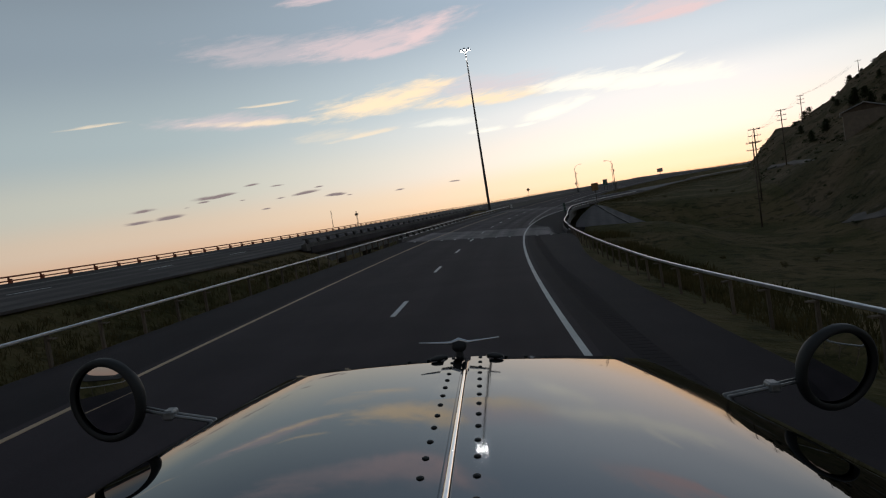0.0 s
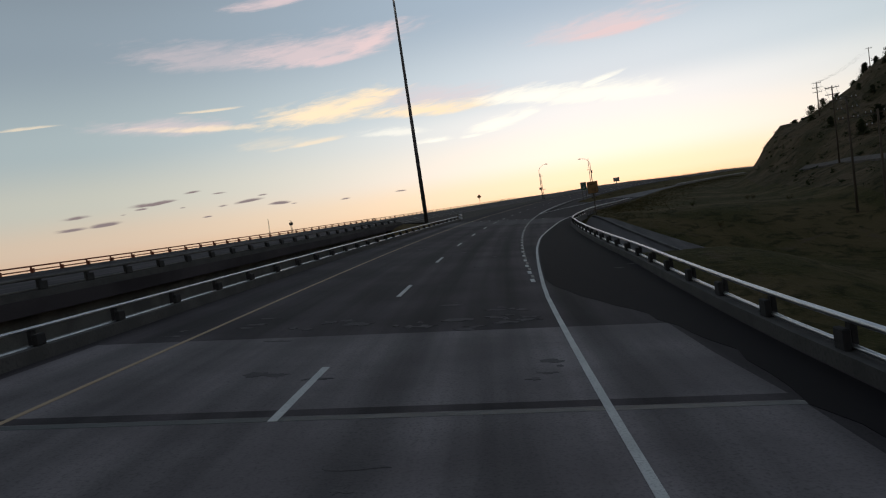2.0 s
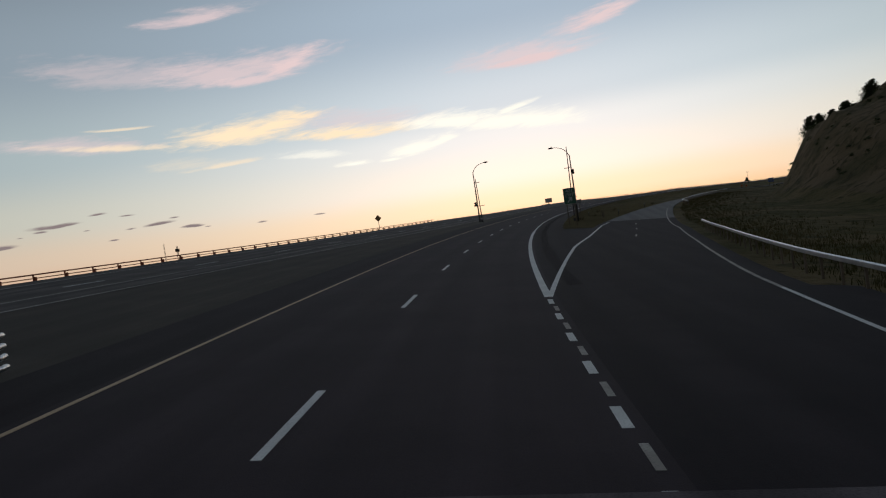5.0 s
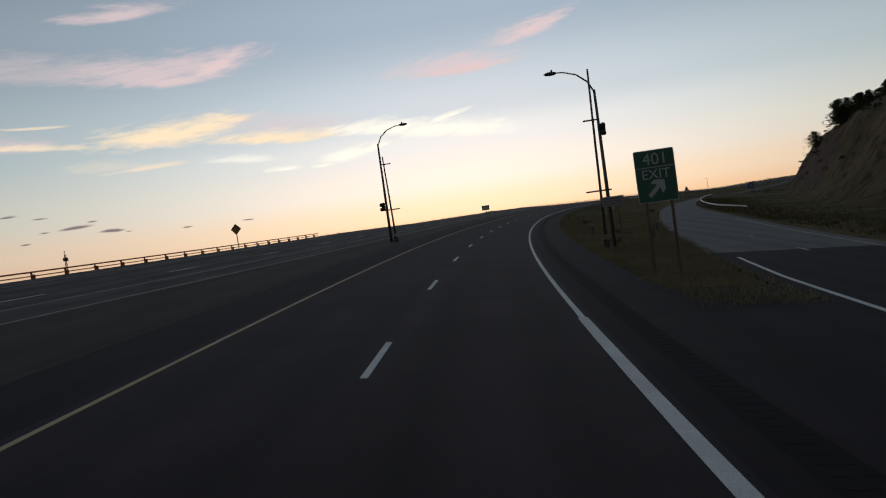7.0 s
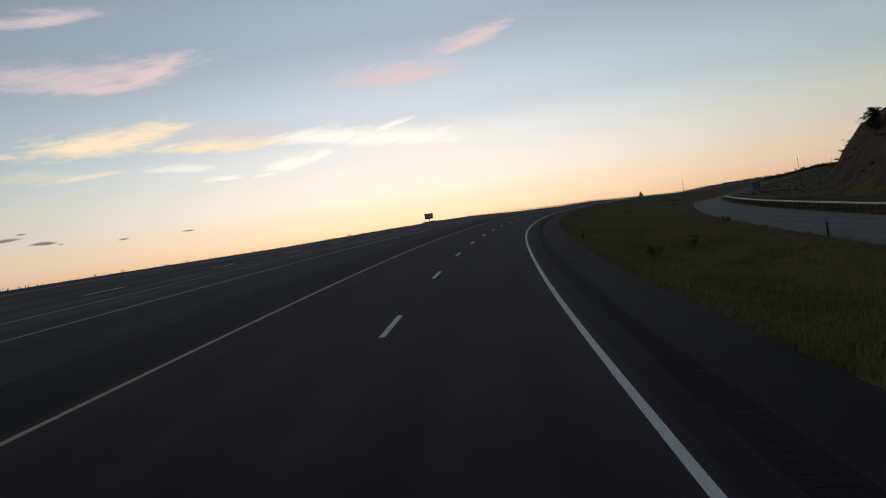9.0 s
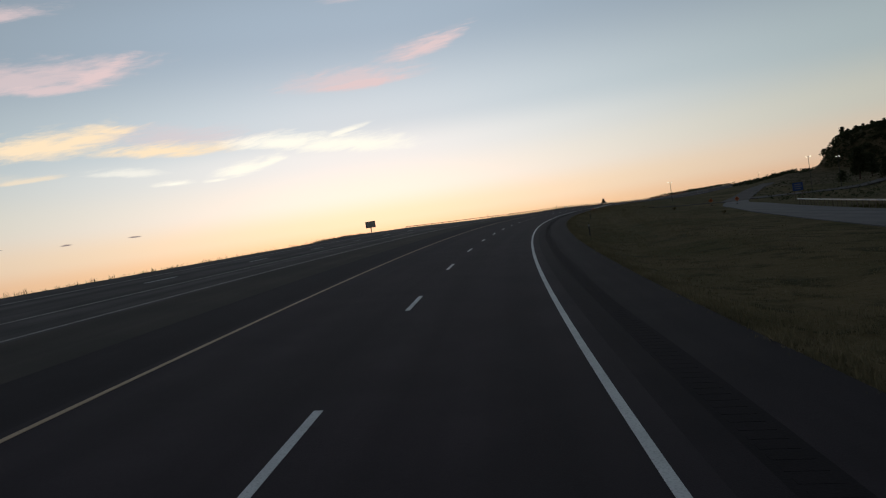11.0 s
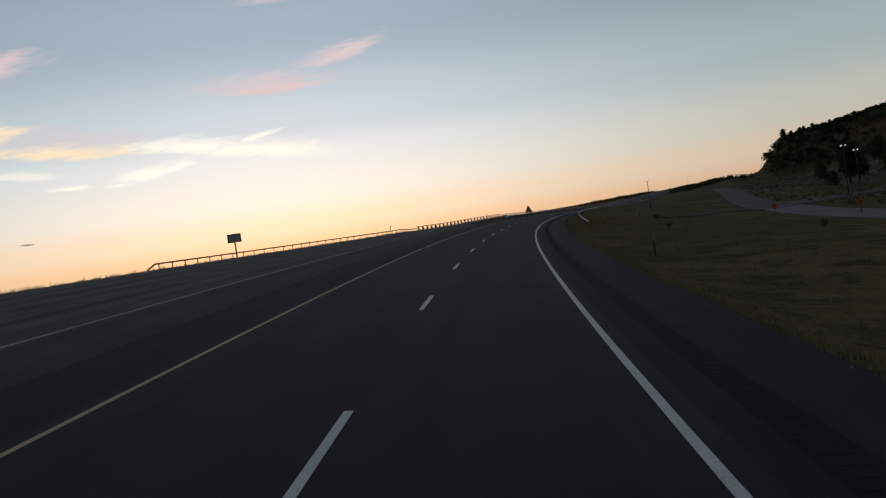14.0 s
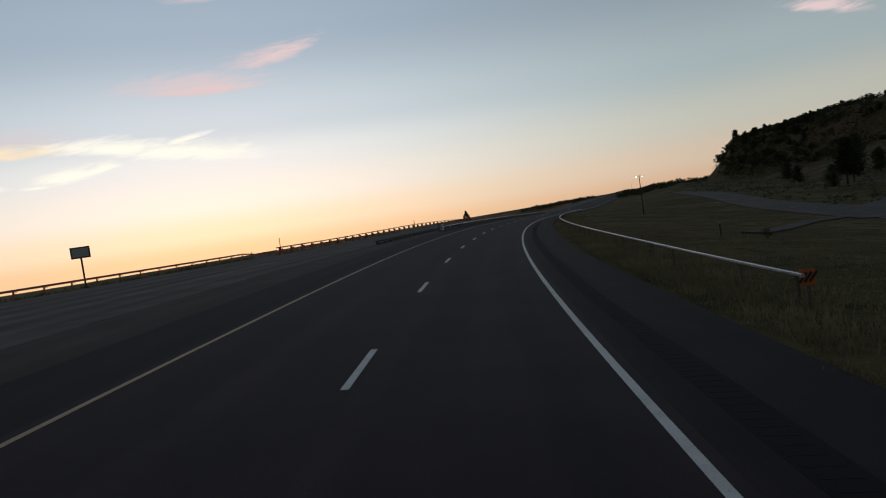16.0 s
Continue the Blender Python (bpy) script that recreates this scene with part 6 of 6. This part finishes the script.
def lorry_front():
    s, d = 0.0, 2.752 - 0.2547
    h = heading(s)
    b = math.asin(bank(s))
    origin = at(s, 2.752) + Vector((0, 0, 0))
    fw = Vector((math.sin(h), math.cos(h), 0))
    rt = Vector((math.cos(h) * math.cos(b), -math.sin(h) * math.cos(b), -math.sin(b)))
    up = rt.cross(fw)
    m = Matrix(((rt.x, fw.x, up.x, origin.x), (rt.y, fw.y, up.y, origin.y), (rt.z, fw.z, up.z, origin.z), (0, 0, 0, 1)))
    root = thing("lorry_front", m, "polished silver long-nose lorry hood with round fender mirrors", "lorry")
    xc = -0.311

    # hood shell: a crowned, round-shouldered section carried back from the grille
    half = [(0.0, 0.0), (0.18, -0.003), (0.36, -0.010), (0.54, -0.022), (0.67, -0.040), (0.735, -0.065), (0.772, -0.11), (0.79, -0.20), (0.795, -0.5), (0.795, -0.95)]
    sec = [(-x, z) for x, z in half[::-1]] + half[1:]
    bm = bmesh.new()
    rings = []
    for k in range(23):
        y = 0.62 + (2.56 - 0.62) * k / 22
        top = 2.192 - 0.052 * (y - 0.62) - 0.010 * ((y - 0.62) / 1.94) ** 4
        wide = 1.0 + 0.14 * (1 - (y - 0.62) / 1.94)
        rings.append([bm.verts.new((xc + x * wide, y, top + z)) for x, z in sec])
    for a, c in zip(rings, rings[1:]):
        for j in range(len(sec) - 1):
            bm.faces.new((a[j], a[j + 1], c[j + 1], c[j])).smooth = True
    # rolled front lip
    lip = [bm.verts.new((v.co.x, v.co.y + 0.035, v.co.z - 0.03)) for v in rings[-1]]
    low = [bm.verts.new((v.co.x, v.co.y + 0.04, v.co.z - 0.12)) for v in rings[-1]]
    for a, c in ((rings[-1], lip), (lip, low)):
        for j in range(len(sec) - 1):
            bm.faces.new((a[j], a[j + 1], c[j + 1], c[j])).smooth = True
    bmesh.ops.recalc_face_normals(bm, faces=bm.faces)
    hood = part("hood", bm, CHROME_PAINT, root)
    xl = lambda y: xc - 0.012 * (2.5 - y)
    zt = lambda y, x=0.0: 2.192 - 0.052 * (y - 0.62) - 0.010 * ((y - 0.62) / 1.94) ** 4 - 0.03 * (x / 0.5) ** 2
    for sgn, w in ((-1, 0.03), (1, 0.03)):
        bm = bmesh.new()
        pts = [(y, zt(y) + 0.006) for y in (0.62, 1.0, 1.4, 1.8, 2.2, 2.54)]
        for (y0, z0), (y1, z1) in zip(pts, pts[1:]):
            vs = [bm.verts.new(p) for p in ((xl(y0) + sgn * 0.014, y0, z0), (xl(y0) + sgn * 0.082, y0, z0 - 0.001), (xl(y1) + sgn * 0.082, y1, z1 - 0.001), (xl(y1) + sgn * 0.014, y1, z1))]
            f = bm.faces.new(vs)
        bmesh.ops.remove_doubles(bm, verts=bm.verts, dist=0.0005)
        r = bmesh.ops.extrude_face_region(bm, geom=bm.faces[:])
        bmesh.ops.translate(bm, vec=(0, 0, -0.012), verts=[e for e in r["geom"] if isinstance(e, bmesh.types.BMVert)])
        bmesh.ops.recalc_face_normals(bm, faces=bm.faces)
        strip = part("hinge_strip", bm, CHROME_PAINT, hood)
    bm = bmesh.new()
    add_pipe(bm, [(xl(y), y, zt(y) + 0.004) for y in (0.62, 1.0, 1.4, 1.8, 2.2, 2.55)], 0.007, 8)
    part("hinge_rod", bm, CHROME, hood, "bright hinge rod along the middle")
    y = 0.72
    rivet = None
    while y < 2.52:
        for sgn in (-1, 1):
            if rivet is None:
                bm = bmesh.new()
                bmesh.ops.create_uvsphere(bm, u_segments=8, v_segments=5, radius=0.0075, matrix=Matrix.Diagonal((1, 1, 0.45, 1)))
                o = part("rivet", bm, BLACK, hood)
                rivet = o.data
            else:
                o = new("rivet", rivet)
                o.parent = hood
            o.location = (xl(y) + sgn * 0.050, y, zt(y) + 0.0065)
        y += 0.112
    # riveted band on the front lip
    for k in range(-8, 9):
        x = k * 0.074
        o = new("rivet", rivet)
        o.parent = hood
        o.location = (xc + x, 2.555, zt(2.555, x) + 0.002)
    # winged ornament
    xo, xc = xc, xc - 0.030
    bm = bmesh.new()
    add_pipe(bm, [(xc - 0.155, 2.60, 2.138), (xc - 0.09, 2.60, 2.134), (xc - 0.035, 2.60, 2.132), (xc, 2.60, 2.143), (xc + 0.035, 2.60, 2.133), (xc + 0.09, 2.60, 2.139), (xc + 0.155, 2.60, 2.146)], [0.002, 0.004, 0.006, 0.009, 0.006, 0.004, 0.002], 8)
    part("ornament_wing", bm, CHROME, root, "thin bright ornament bar")
    bm = bmesh.new()
    bmesh.ops.create_uvsphere(bm, u_segments=12, v_segments=8, radius=0.03, matrix=pose(xc, 2.60, 2.118) @ Matrix.Diagonal((1.0, 0.8, 0.8, 1)))
    add_rod(bm, (xc, 2.60, 2.07), (xc, 2.60, 2.11), 0.018, 0.012, 8)
    part("ornament_base", bm, BLACK, root)
    xc = xo
    for sgn in (-1, 1):
        bm = bmesh.new()
        bmesh.ops.create_uvsphere(bm, u_segments=12, v_segments=6, radius=0.04, matrix=pose(xc + sgn * 0.105, 2.53, zt(2.53) + 0.008, 0, 0, -sgn * 38) @ Matrix.Diagonal((1.0, 0.42, 0.25, 1)))
        part("latch_cover", bm, BLACK, root)
    # fenders, wheels, grille and bumper carry it
    for sgn in (-1, 1):
        bm = bmesh.new()
        pts = []
        for k in range(13):
            a = radians(-8 + 196 * k / 12)
            pts.append((1.55 + 0.74 * math.cos(a), 0.56 + 0.72 * math.sin(a)))
        for (y0, z0), (y1, z1) in zip(pts, pts[1:]):
            x0, x1 = xc + sgn * 0.70, xc + sgn * 1.10
            bm.faces.new([bm.verts.new(p) for p in ((x0, y0, z0), (x1, y0, z0 - 0.05), (x1, y1, z1 - 0.05), (x0, y1, z1))]).smooth = True
        bmesh.ops.remove_doubles(bm, verts=bm.verts, dist=0.001)
        r = bmesh.ops.extrude_face_region(bm, geom=bm.faces[:])
        bmesh.ops.translate(bm, vec=(0, 0, -0.03), verts=[e for e in r["geom"] if isinstance(e, bmesh.types.BMVert)])
        bmesh.ops.recalc_face_normals(bm, faces=bm.faces)
        part("fender", bm, BLACK, root)
        bm = bmesh.new()
        prof = [(0.30, -0.13), (0.47, -0.14), (0.51, -0.10), (0.515, 0.0), (0.51, 0.10), (0.47, 0.14), (0.30, 0.13)]
        n = 28
        rr = [[bm.verts.new((xc + sgn * 0.92 + w, 1.55 + q * math.cos(2 * math.pi * k / n), 0.515 + q * math.sin(2 * math.pi * k / n))) for q, w in prof] for k in range(n)]
        for k in range(n):
            for j in range(len(prof) - 1):
                bm.faces.new((rr[k][j], rr[k][j + 1], rr[(k + 1) % n][j + 1], rr[(k + 1) % n][j])).smooth = True
        bmesh.ops.recalc_face_normals(bm, faces=bm.faces)
        wheel = part("wheel", bm, RUBBER, root)
        bm = bmesh.new()
        add_rod(bm, (xc + sgn * 0.83, 1.55, 0.515), (xc + sgn * 1.03, 1.55, 0.515), 0.305, sides=24)
        add_rod(bm, (xc + sgn * 1.03, 1.55, 0.515), (xc + sgn * 1.10, 1.55, 0.515), 0.13, 0.10, 16)
        part("rim", bm, DARK_STEEL, wheel)
    bm = bmesh.new()
    add_box(bm, (1.30, 0.06, 1.1), (xc, 2.60, 1.42), bevel=0.02)
    grille = part("grille", bm, BLACK, root)
    for k in range(9):
        bm = bmesh.new()
        add_box(bm, (0.03, 0.03, 1.04), (xc - 0.56 + 0.14 * k, 2.64, 1.42), bevel=0.006)
        part("grille_bar", bm, CHROME, grille)
    bm = bmesh.new()
    add_box(bm, (2.3, 0.18, 0.42), (xc, 2.75, 0.62), bevel=0.06)
    part("bumper", bm, CHROME, root)
    for x in (-0.42, 0.42):
        bm = bmesh.new()
        add_box(bm, (0.09, 2.6, 0.26), (xc + x, 1.45, 0.72))
        part("frame_rail", bm, BLACK, root)
    bm = bmesh.new()
    add_rod(bm, (xc - 0.9, 1.55, 0.515), (xc + 0.9, 1.55, 0.515), 0.06)
    part("axle", bm, BLACK, root)
    # round fender mirrors on slim chrome arms
    for cx, cz, ax, az, sgn, tw in ((-1.407, 2.125, -1.02, 2.045, -1, -12), (0.774, 2.118, 0.40, 2.05, 1, 14)):
        bm = bmesh.new()
        for dy in (-0.012, 0.012):
            add_pipe(bm, [(ax, 2.0 + dy, az - 0.01), ((ax + cx) / 2, 2.0 + dy, (az + cz) / 2 - 0.012), (cx - sgn * 0.1, 2.0 + dy, cz - 0.03)], 0.0055, 6)
        add_box(bm, (0.035, 0.05, 0.03), ((ax + cx) / 2, 2.0, (az + cz) / 2 - 0.012), bevel=0.006)
        part("mirror_arm", bm, DULL_GALV, root)
        face = pose(cx, 2.0, cz, 3 if sgn < 0 else 8, 0, tw)
        bm = bmesh.new()
        n = 32
        prof = [(0.108, -0.012), (0.118, -0.02), (0.130, -0.012), (0.131, 0.01), (0.10, 0.05), (0.03, 0.07)]
        rr = [[bm.verts.new(face @ Vector((q * math.cos(2 * math.pi * k / n), w, q * math.sin(2 * math.pi * k / n)))) for q, w in prof] for k in range(n)]
        for k in range(n):
            for j in range(len(prof) - 1):
                bm.faces.new((rr[k][j], rr[k][j + 1], rr[(k + 1) % n][j + 1], rr[(k + 1) % n][j])).smooth = True
        bmesh.ops.recalc_face_normals(bm, faces=bm.faces)
        rim = part("mirror_shell", bm, BLACK, root)
        bm = bmesh.new()
        rows = []
        for i in range(7):
            q = 0.111 * i / 6
            rows.append([bm.verts.new(face @ Vector((q * math.cos(2 * math.pi * k / n), -0.004 - 0.010 * (1 - (i / 6) ** 2), q * math.sin(2 * math.pi * k / n)))) for k in range(n if i else 1)])
        for i in range(6):
            for k in range(n):
                if i == 0:
                    bm.faces.new((rows[0][0], rows[1][k], rows[1][(k + 1) % n])).smooth = True
                else:
                    bm.faces.new((rows[i][k], rows[i + 1][k], rows[i + 1][(k + 1) % n], rows[i][(k + 1) % n])).smooth = True
        bmesh.ops.recalc_face_normals(bm, faces=bm.faces)
        part("mirror_glass", bm, MIRROR, rim)
    return root


lorry_front()
